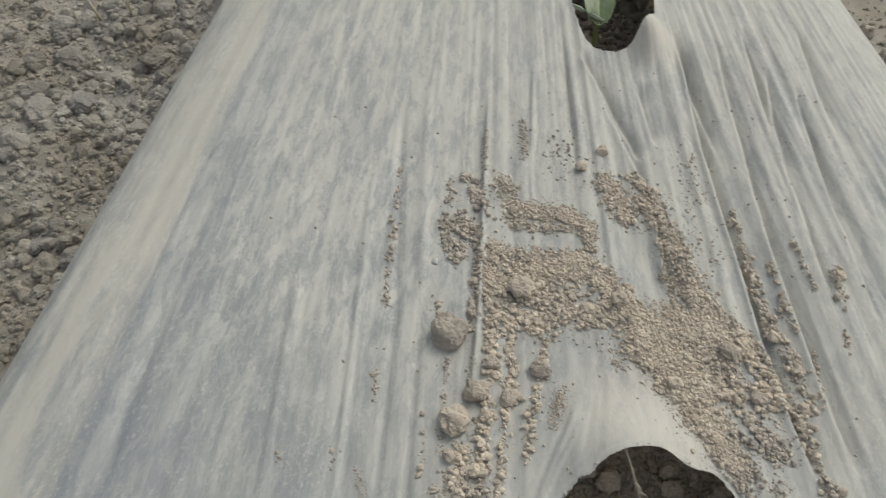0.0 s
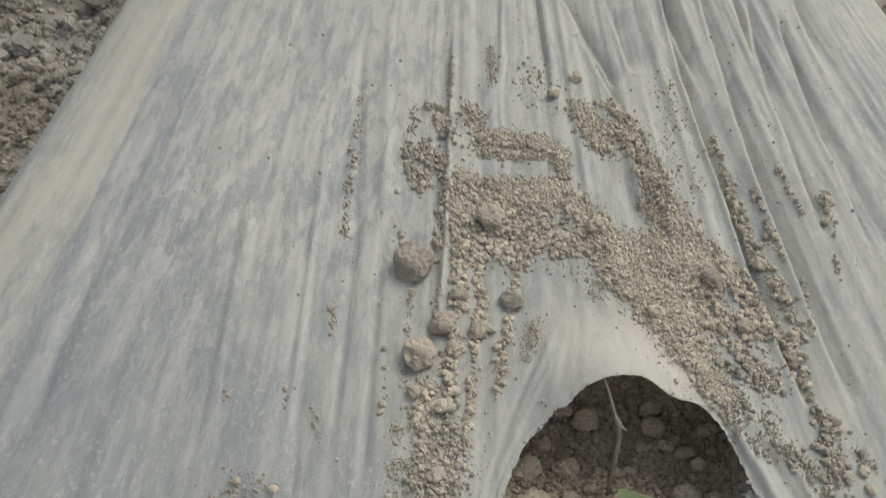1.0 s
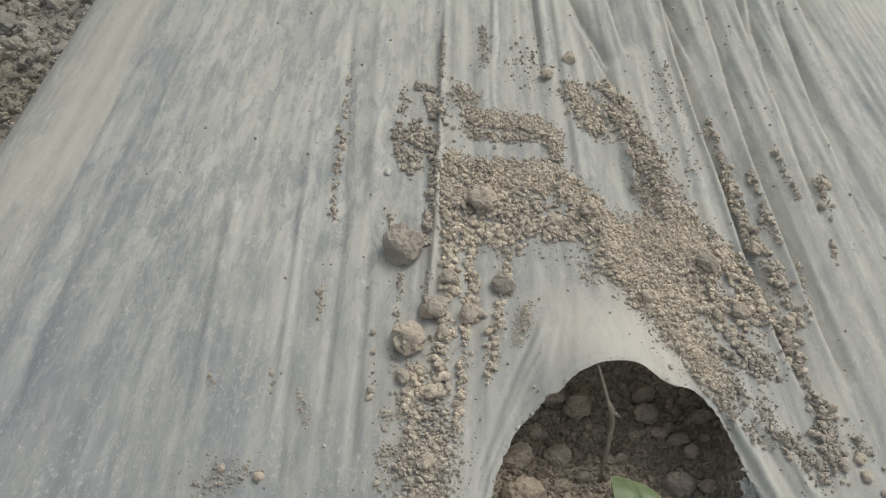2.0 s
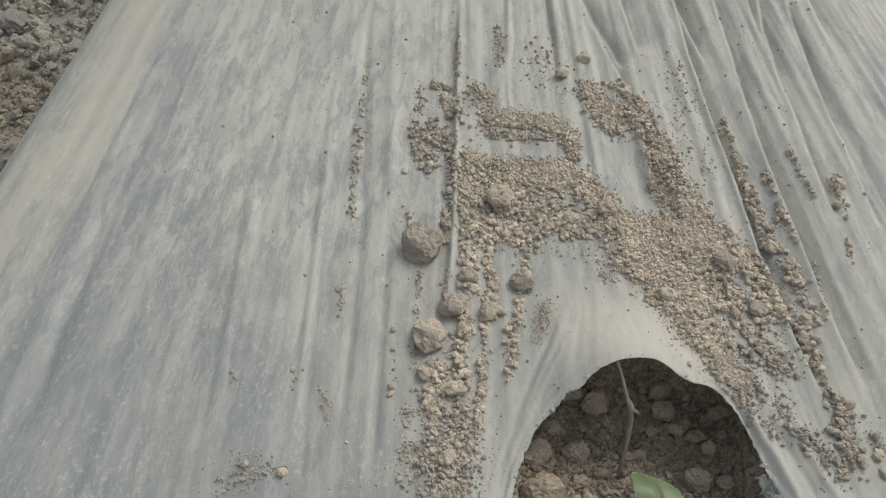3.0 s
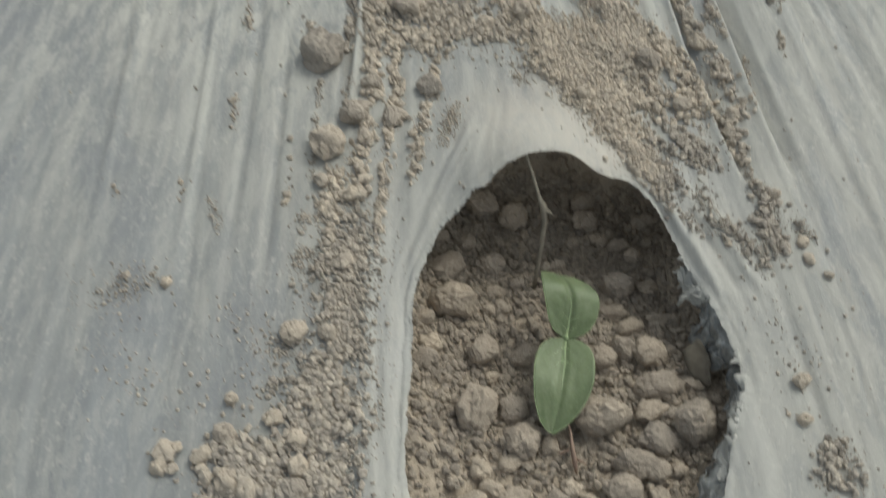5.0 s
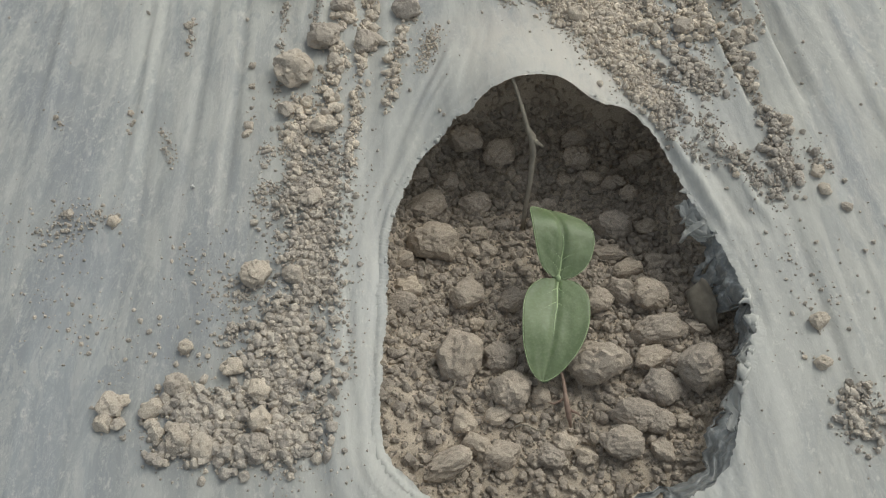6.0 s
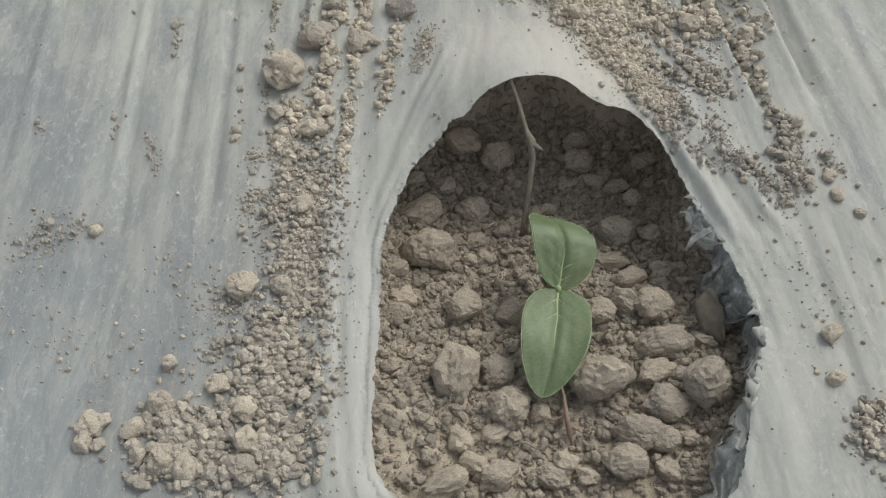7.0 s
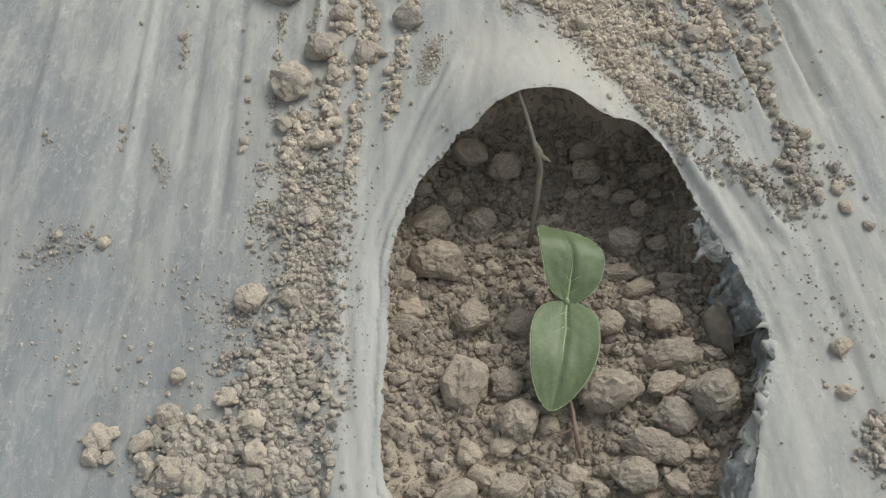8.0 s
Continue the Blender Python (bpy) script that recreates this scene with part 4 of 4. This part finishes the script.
def furrow(near, far, y0, y1, n, edge, sign, a, b, power, sink, label, pool=None):
    """Soil strewn beside the bed, between two distances from its edge; coarse soil lies in drifts."""
    y = rng.uniform(y0, y1, n)
    x = edge(y) + sign * rng.uniform(near, far, n)
    s = (a + (b - a) * rng.random(n) ** power) * 0.001
    if pool:
        drift = 0.55 + 1.9 * fractal(x / 0.09 + 3, y / 0.09 + 8, 3)
        keep = rng.random(n) < np.clip(drift, 0.10, 1)
        x, y, s = x[keep], y[keep], s[keep]
    spots = np.column_stack([x, y, ground_height(x, y) + sink * s])
    return crumbs("furrow_crumbs", spots, s, FURROW, label, 0.0045 if not pool else 0.0, pool=pool)


furrow(0.02, 0.34, 0.50, 1.05, 13000, left_edge, -1, 0.9, 4.0, 3.5, 0.25, "fine crumbs of grey-brown furrow soil beside the bed")
furrow(0.015, 0.34, 0.50, 1.05, 1350, left_edge, -1, 3.0, 8.5, 1.8, 0.30, "rounded clods of furrow soil lying in drifts", LARGE)
furrow(0.02, 0.24, 0.45, 1.15, 3000, right_edge, 1, 0.9, 4.5, 3.5, 0.25, "fine crumbs of furrow soil beyond the bed")
furrow(0.015, 0.24, 0.45, 1.15, 400, right_edge, 1, 3.0, 8.0, 2.0, 0.30, "rounded clods of furrow soil beyond the bed", LARGE)
LUMP = [lump_mesh("furrow_clod", 83 + k, 4, FURROW, 0.36, 0.8) for k in range(7)]
for k in range(60):
    y = random.uniform(0.50, 1.05)
    x = float(left_edge(y)) - random.uniform(0.03, 0.33)
    clod(x, y, random.uniform(14, 30), float(ground_height(x, y)), LUMP, k, "weathered grey-brown clod lying in the furrow", 0.30, "furrow clods")


# ---- stalks ----
def tube(points, radii, sides=10):
    """A tapering bent tube."""
    bm = bmesh.new()
    rings = []
    for k, (p, r) in enumerate(zip(points, radii)):
        p = Vector(p)
        d = (Vector(points[min(k + 1, len(points) - 1)]) - Vector(points[max(k - 1, 0)])).normalized()
        a = d.orthogonal().normalized()
        b = d.cross(a)
        rings.append([bm.verts.new(p + (a * math.cos(t) + b * math.sin(t)) * r * (1 + 0.12 * math.sin(3 * t + k))) for t in np.linspace(0, 2 * math.pi, sides, endpoint=False)])
    for u, v in zip(rings, rings[1:]):
        for i in range(sides):
            bm.faces.new((u[i], u[(i + 1) % sides], v[(i + 1) % sides], v[i]))
    bm.faces.new(rings[0][::-1])
    bm.faces.new(rings[-1])
    bmesh.ops.recalc_face_normals(bm, faces=bm.faces)
    return bm


stalk = tagged(new("dry_stalk"), "thin bent dry brown stalk standing in the planting hole", "stalk")
part("stalk_shaft", tube([(0.1900, 0.3700, 0.0150), (0.1930, 0.3640, 0.0060), (0.1952, 0.3585, -0.0020), (0.1968, 0.3558, -0.0050), (0.1972, 0.3520, -0.0110),
                          (0.1955, 0.3450, -0.0210), (0.1930, 0.3385, -0.0310), (0.1920, 0.3350, -0.0400)],
                         [0.0006, 0.0007, 0.0009, 0.0016, 0.0013, 0.0010, 0.0009, 0.0009]), STALK, stalk)
part("side_stub", tube([(0.1970, 0.3550, -0.0055), (0.1992, 0.3540, -0.0070), (0.2012, 0.3535, -0.0088)], [0.0012, 0.0008, 0.0003]), STALK, stalk)

red = tagged(new("withered_shoot"), "shrivelled reddish dead shoot lying on the soil", "dead shoot")
z0 = float(bed_height(0.194, 0.252)) + 0.003
part("stem_piece", tube([(0.1928, 0.2660, z0 + 0.004), (0.1940, 0.2580, z0 + 0.003), (0.1940, 0.2520, z0 + 0.002), (0.1944, 0.2460, z0), (0.1948, 0.2425, z0 - 0.003)],
                        [0.0004, 0.0006, 0.0008, 0.0010, 0.0004]), ROOT, red)
part("rootlet", tube([(0.1946, 0.2480, z0), (0.1975, 0.2465, z0 - 0.0005), (0.2000, 0.2440, z0 - 0.001)], [0.0006, 0.0004, 0.0002]), ROOT, red)
part("rootlet", tube([(0.1940, 0.2520, z0 + 0.001), (0.1900, 0.2505, z0), (0.1870, 0.2520, z0 - 0.001)], [0.0005, 0.0004, 0.0002]), ROOT, red)

for x, y, lean in ((-0.225, 0.935, 0.2), (-0.262, 0.940, -0.1)):
    st = tagged(new("straw_stalk"), "short pale broken straw standing in the furrow", "straw", "straws")
    z0 = float(ground_height(x, y))
    part("straw_shaft", tube([(x, y, z0 - 0.01), (x + 0.004 * lean, y - 0.005, z0 + 0.015), (x + 0.015 * lean, y - 0.008, z0 + 0.032)], [0.0016, 0.0015, 0.0012]), STRAW, st)


# ---- seedling ----
class Blade:
    """A seed leaf along +y from the origin, its face up."""

    def __init__(self, long, wide, droop, cup, rise, fall, curl, sway):
        self.long, self.wide, self.droop, self.cup = long, wide, droop, cup
        self.rise, self.fall, self.curl, self.sway = rise, fall, curl, sway
        peak = rise / (rise + fall)
        self.most = peak**rise * (1 - peak) ** fall

    def at(self, s, q, up=0.0):
        """The point at s along the leaf and q across it, from -1 to 1."""
        long, wide = self.long, self.wide
        half = wide / 2 * (s**self.rise * (1 - s) ** self.fall) / self.most
        mid = long * (0.10 * math.sin(s * 2.2) - self.droop * s * s - self.curl * max(0, s - 0.6) ** 2 * 5)
        y = long * (s - 0.25 * self.curl * max(0, s - 0.6) ** 2)
        z = mid + self.cup * half * abs(q) ** 1.6 - 0.10 * half * math.exp(-((q / 0.10) ** 2))
        for start in (0.08, 0.24, 0.42, 0.60):
            lean = s - start - 0.26 * abs(q) ** 0.8
            z -= 0.014 * wide / 2 * math.exp(-((lean / 0.020) ** 2)) * max(0, 1 - abs(q)) ** 0.4
        z += 0.030 * wide * noise.noise((q * 1.5, s * 2.6, long * 900)) + 0.010 * wide * noise.noise((q * 4.0, s * 7.0, long * 700))
        return Vector((-self.sway * long * s**3 + q * half * (1 + 0.012 * math.sin(11 * s + 12 * q)), y, z + up))

    def mesh(self):
        bm = bmesh.new()
        rows, cols, grid = 52, 29, []
        for i in range(rows):
            s = 0.0006 + 0.9988 * i / (rows - 1)
            s = s * s * (3 - 2 * s) * 0.5 + s * 0.5
            grid.append([bm.verts.new(self.at(s, -1 + 2 * j / (cols - 1))) for j in range(cols)])
        for i in range(rows - 1):
            for j in range(cols - 1):
                bm.faces.new((grid[i][j], grid[i][j + 1], grid[i + 1][j + 1], grid[i + 1][j]))
        return bm


def seedling(base, front, back, label):
    """Two seed leaves on a short stem. front and back: size, width, heading, pitch and shape of each leaf."""
    top = tagged(new("seedling"), label, "seedling", "seedlings")
    top.location = base
    drop = front["stem"]
    part("stem", tube([(0.001, 0.001, -drop), (0.0012, 0.0012, -drop * 0.5), (0, 0.0004, -0.003), (0, 0, 0)], [0.0018, 0.0017, 0.0016, 0.0012]), STEM, top, "short pale green stem")
    for spec in (front, back):
        b = Blade(spec["long"], spec["wide"], spec["droop"], spec["cup"], spec["rise"], spec["fall"], spec["curl"], spec.get("sway", 0.0))
        leaf = part("seed_leaf", b.mesh(), LEAF, top)
        solid = leaf.modifiers.new("thickness", "SOLIDIFY")
        solid.thickness, solid.offset = 0.0007, -1
        leaf.rotation_euler = [radians(a) for a in spec["turn"]]
        part("midrib", tube([b.at(0.01 + 0.72 * k / 25, 0.02 * math.sin(k * 0.5), -0.00008) for k in range(26)], [0.00052 * (1 - k / 28) for k in range(26)], 6), VEIN, leaf, "pale green midrib")
        for start in (0.08, 0.24):
            for side in (-1, 1):
                part("side_vein", tube([b.at(start + 0.26 * abs(q) ** 0.8, side * q, -0.00008) for q in np.linspace(0.02, 0.70, 12)], [0.00020 * (1 - k / 14) for k in range(12)], 5), VEIN, leaf, "fine pale side vein")
        edge = [b.at(s, -0.995) for s in 1 - 0.97 * np.linspace(1, 0.02, 30) ** 2] + [b.at(s, 0.995) for s in 1 - 0.97 * np.linspace(0.02, 1, 30) ** 2]
        part("leaf_margin", tube(edge, [0.00015] * 60, 5), VEIN, leaf, "thin pale leaf margin")
    bud = bmesh.new()
    bmesh.ops.create_icosphere(bud, subdivisions=2, radius=0.0013)
    for v in bud.verts:
        v.co = Vector((v.co.x * 0.8, v.co.y, v.co.z * 1.4))
    part("bud", bud, VEIN, top, "tiny pale bud between the leaves")
    return top


seedling((0.1977, 0.2947, -0.0095),
         dict(long=0.0400, wide=0.0236, droop=0.16, cup=0.12, rise=0.36, fall=0.56, curl=0.0, turn=(4, 0, 168), stem=0.020, sway=-0.08),
         dict(long=0.0278, wide=0.0232, droop=0.04, cup=0.06, rise=0.44, fall=0.25, curl=0.40, turn=(14, 8, -17), sway=0.26),
         "young seedling with two oval green seed leaves")
seedling((0.227, 0.769, -0.002),
         dict(long=0.036, wide=0.024, droop=0.25, cup=0.18, rise=0.40, fall=0.45, curl=0.0, turn=(-4, 0, 176), stem=0.075),
         dict(long=0.036, wide=0.024, droop=0.10, cup=0.15, rise=0.40, fall=0.45, curl=0.1, turn=(20, 0, -15)),
         "young green seedling in the far planting hole")
pale_shoot = tagged(new("pale_shoot"), "thin pale curved shoot leaning in the far planting hole", "shoot")
part("shoot_stalk", tube([(0.196, 0.790, -0.075), (0.197, 0.778, -0.030), (0.203, 0.759, -0.008), (0.211, 0.746, -0.004), (0.220, 0.738, -0.005), (0.231, 0.736, -0.011)],
                         [0.0010, 0.0011, 0.0013, 0.0017, 0.0017, 0.0006]), SHOOT, pale_shoot)

# fine roots and a dead leaf in the planting hole
for k, (x, y, turned, size) in enumerate(((0.168, 0.298, 0.6, 0.016), (0.150, 0.316, 2.4, 0.012), (0.213, 0.315, 1.0, 0.011), (0.180, 0.243, 0.2, 0.014), (0.201, 0.240, 2.0, 0.013), (0.154, 0.258, 1.4, 0.012))):
    fibre = tagged(new("root_fibre"), "hair-thin dry root lying on the crumbs", "root", "root fibres")
    run = []
    for j in range(7):
        f = (j / 6 - 0.5) * size
        px_, py_ = x + f * math.cos(turned) - 0.002 * math.sin(turned) * math.sin(j), y + f * math.sin(turned) + 0.002 * math.cos(turned) * math.sin(j)
        run.append((px_, py_, float(bed_height(px_, py_)) + 0.0024 + 0.0010 * math.sin(j * 1.7 + k)))
    part("fibre", tube(run, [0.00025] * 7, 5), STALK, fibre)

bm = bmesh.new()
grid = []
for i in range(12):
    f = i / 11
    half = 0.0062 * math.sin(math.pi * (0.16 + 0.80 * f)) * (1 - 0.55 * f) * (1 + 0.9 * noise.noise((f * 6, 2.0, 1.0)))
    grid.append([bm.verts.new((0.2475 + 0.006 * f + half * q * 0.8, 0.2885 - 0.016 * f + half * q * 0.5, -0.013 - 0.007 * f + 0.0024 * q * abs(q) + 0.0012 * noise.noise((f * 4, q * 2, 3.0)))) for q in np.linspace(-1, 1, 9)])
for u, v in zip(grid, grid[1:]):
    for j in range(8):
        bm.faces.new((u[j], u[j + 1], v[j + 1], v[j]))
dead_leaf = part("dead_leaf", bm, DEAD)
dead_leaf.modifiers.new("thickness", "SOLIDIFY").thickness = 0.0005
tagged(dead_leaf, "small curled brown dead leaf leaning on the torn plastic", "leaf")


# ---- torn edge of the plastic hanging in the cut ----
def across_bed(p):
    lo, hi = float(left_edge(p.y)), float(right_edge(p.y))
    return (p.x - lo) / (hi - lo) * 0.55


def wrap(bm):
    """The film's own mapping, so that dust and streaks run on."""
    uv = bm.loops.layers.uv.new("UVMap")
    for face in bm.faces:
        for loop in face.loops:
            loop[uv].uv = (across_bed(loop.vert.co), loop.vert.co.y + min(0.0, loop.vert.co.z))


def flap(a0, a1, deep, inward, seed, mat, label):
    """A crumpled strip of plastic torn from the rim between two bearings in degrees, flopped down into the cut."""
    bm = bmesh.new()
    cols, rows_, grid = 56, 22, []
    for i in range(cols):
        f = i / (cols - 1)
        a = a0 + (a1 - a0) * f
        r = float(rim_at(a, RIM)) + 0.0012
        c, s = math.cos(radians(a)), math.sin(radians(a))
        ends = math.sin(math.pi * (0.06 + 0.88 * f)) ** 0.6
        size = ends * (0.85 + 0.5 * noise.noise((i * 0.08, seed, 0)) + 0.25 * noise.noise((i * 0.40, seed, 4)))
        x0, y0 = HOLE[0] + r * c, HOLE[1] + r * s
        z0 = float(film_height(x0, y0)) - 0.0006
        row = []
        for j in range(rows_):
            q = j / (rows_ - 1)
            wave = 0.0050 * q * noise.noise((i * 0.05, j * 0.09, seed)) + 0.0014 * q * noise.noise((i * 0.11, j * 0.26, seed + 3))
            crease = 0.0026 * min(1.0, 3 * q) * (0.4 - abs(noise.noise((i * 0.09, j * 0.19, seed + 6))) * 2) + 0.0005 * q * (0.4 - abs(noise.noise((i * 0.23, j * 0.40, seed + 8))) * 2)
            inn = -inward * size * q**0.8 + wave
            slide = 0.006 * q * noise.noise((i * 0.11, seed, 7))
            row.append(bm.verts.new((x0 + c * inn - s * slide, y0 + s * inn + c * slide, z0 - deep * size * q**1.3 + crease + 0.5 * wave)))
        grid.append(row)
    for i in range(cols - 1):
        for j in range(rows_ - 1):
            if j > 12 and noise.noise((i * 0.22, j * 0.3, seed + 9)) > 0.15 + 0.035 * (rows_ - j):
                continue
            bm.faces.new((grid[i][j], grid[i + 1][j], grid[i + 1][j + 1], grid[i][j + 1]))
    bmesh.ops.delete(bm, geom=[v for v in bm.verts if not v.link_faces], context="VERTS")
    wrap(bm)
    ob = part("torn_flap", bm, mat, film, label)
    ob.modifiers.new("thickness", "SOLIDIFY").thickness = 0.0003


def torn_edge(centre, rim):
    """The crisp torn lip of the cut: a strip that runs on from the film to the very edge."""
    bm = bmesh.new()
    count = 1800
    turn = np.radians(np.arange(count) * 360 / count)
    c, s = np.cos(turn), np.sin(turn)
    edge = polar(centre[0] + 0.06 * c, centre[1] + 0.06 * s, centre, rim)[1]
    curl = 0.0014 * fractal(np.degrees(turn) / 7.0, turn * 0 + 21.0, 3)
    bead = 0.0003 * fractal(np.degrees(turn) / 0.9, turn * 0 + 27.0, 2)
    if rim is RIM:
        # the tip's lip rolls over to the right of the apex
        roll = np.clip(1 - np.abs(np.degrees(turn) - 66) / 24, 0, 1)
    else:
        roll = turn * 0
    rings = []
    for out, lift in ((0.0036, 0.00006), (0.0026, 0.00014), (0.0017, 0.00018), (0.0009, 0.00018), (0.0, 0.0001)):
        x, y = centre[0] + (edge + out) * c, centre[1] + (edge + out) * s
        near = max(0.0, 1 - out / 0.0028)
        z = film_height(x, y) + lift + near * (curl + bead) - 0.0005 * roll * near
        rings.append([bm.verts.new(v) for v in zip(x, y, z)])
    for u, v in zip(rings, rings[1:]):
        for i in range(count):
            k = (i + 1) % count
            bm.faces.new((u[i], v[i], v[k], u[k]))
    wrap(bm)
    part("torn_edge", bm, FILM, film, "pale torn lip of the cut plastic")


def tatters(a0, a1, n, longest, seed):
    """Short frayed tongues of stretched plastic along the rim."""
    r_ = random.Random(seed)
    bm = bmesh.new()
    for _ in range(n):
        a = r_.uniform(a0, a1)
        size = longest * (0.25 + 0.75 * r_.random() ** 2)
        wide = size * r_.uniform(0.7, 1.8)
        c, s = math.cos(radians(a)), math.sin(radians(a))
        r0 = float(rim_at(a, RIM)) + 0.0012
        lean, drop = r_.uniform(-0.6, 0.6), r_.uniform(-0.10, 0.7)
        prev = None
        for j in range(6):
            q = j / 5
            inn, side = size * q, lean * size * q * q
            half = wide * (1 - q**1.6) * 0.5 * (1 + 0.7 * noise.noise((a * 3, q * 5, seed))) + 0.0001
            z = float(film_height(HOLE[0] + r0 * c, HOLE[1] + r0 * s)) + 0.0002 - drop * size * q**1.5 + 0.0010 * q * noise.noise((a, q * 3, seed))
            pair = [bm.verts.new((HOLE[0] + (r0 - inn) * c - (side + h) * s, HOLE[1] + (r0 - inn) * s + (side + h) * c, z + 0.0003 * k)) for k, h in ((0, -half), (1, 0.0), (0, half))]
            if prev:
                for k in range(2):
                    bm.faces.new((prev[k], prev[k + 1], pair[k + 1], pair[k]))
            prev = pair
    wrap(bm)
    ob = part("frayed_edge", bm, FILM, film, "frayed whitish shreds of stretched plastic")
    ob.modifiers.new("thickness", "SOLIDIFY").thickness = 0.0002


torn_edge(HOLE, RIM)
torn_edge(HOLE_BACK, RIM_BACK)
flap(10, 27, 0.008, 0.009, 2.0, FILM, "crumpled pale torn plastic hanging into the cut")
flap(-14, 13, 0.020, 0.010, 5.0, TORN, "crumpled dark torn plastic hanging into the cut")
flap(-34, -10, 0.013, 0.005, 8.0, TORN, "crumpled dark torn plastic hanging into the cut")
flap(-52, -28, 0.009, 0.005, 14.0, FILM, "crumpled pale torn plastic hanging into the cut")
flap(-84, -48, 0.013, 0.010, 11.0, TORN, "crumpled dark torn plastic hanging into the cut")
tatters(-42, -12, 12, 0.0052, 3)
tatters(100, 172, 22, 0.0020, 4)
tatters(8, 30, 8, 0.0036, 5)


# ---- pale flakes stuck to the film ----
def flake(x, y, size, seed, label):
    bm = bmesh.new()
    mid = bm.verts.new((x, y, float(film_height(x, y)) + 0.0012))
    ring = []
    for k in range(14):
        t = k * 2 * math.pi / 14
        r = size * (0.7 + 0.6 * noise.noise((math.cos(t) * 1.5, math.sin(t) * 1.5, seed)))
        px_, py_ = x + r * math.cos(t), y + 1.3 * r * math.sin(t)
        ring.append(bm.verts.new((px_, py_, float(film_height(px_, py_)) + 0.0006)))
    for k in range(14):
        bm.faces.new((mid, ring[k], ring[(k + 1) % 14]))
    ob = part("flake", bm, FLAKE)
    so = ob.modifiers.new("thickness", "SOLIDIFY")
    so.thickness = 0.0004
    tagged(ob, label, "flake", "flakes")


flake(0.095, 0.503, 0.0028, 1.0, "pale whitish dried flake stuck to the film")
flake(0.065, 0.343, 0.0011, 4.0, "tiny pale flake lying on the film")
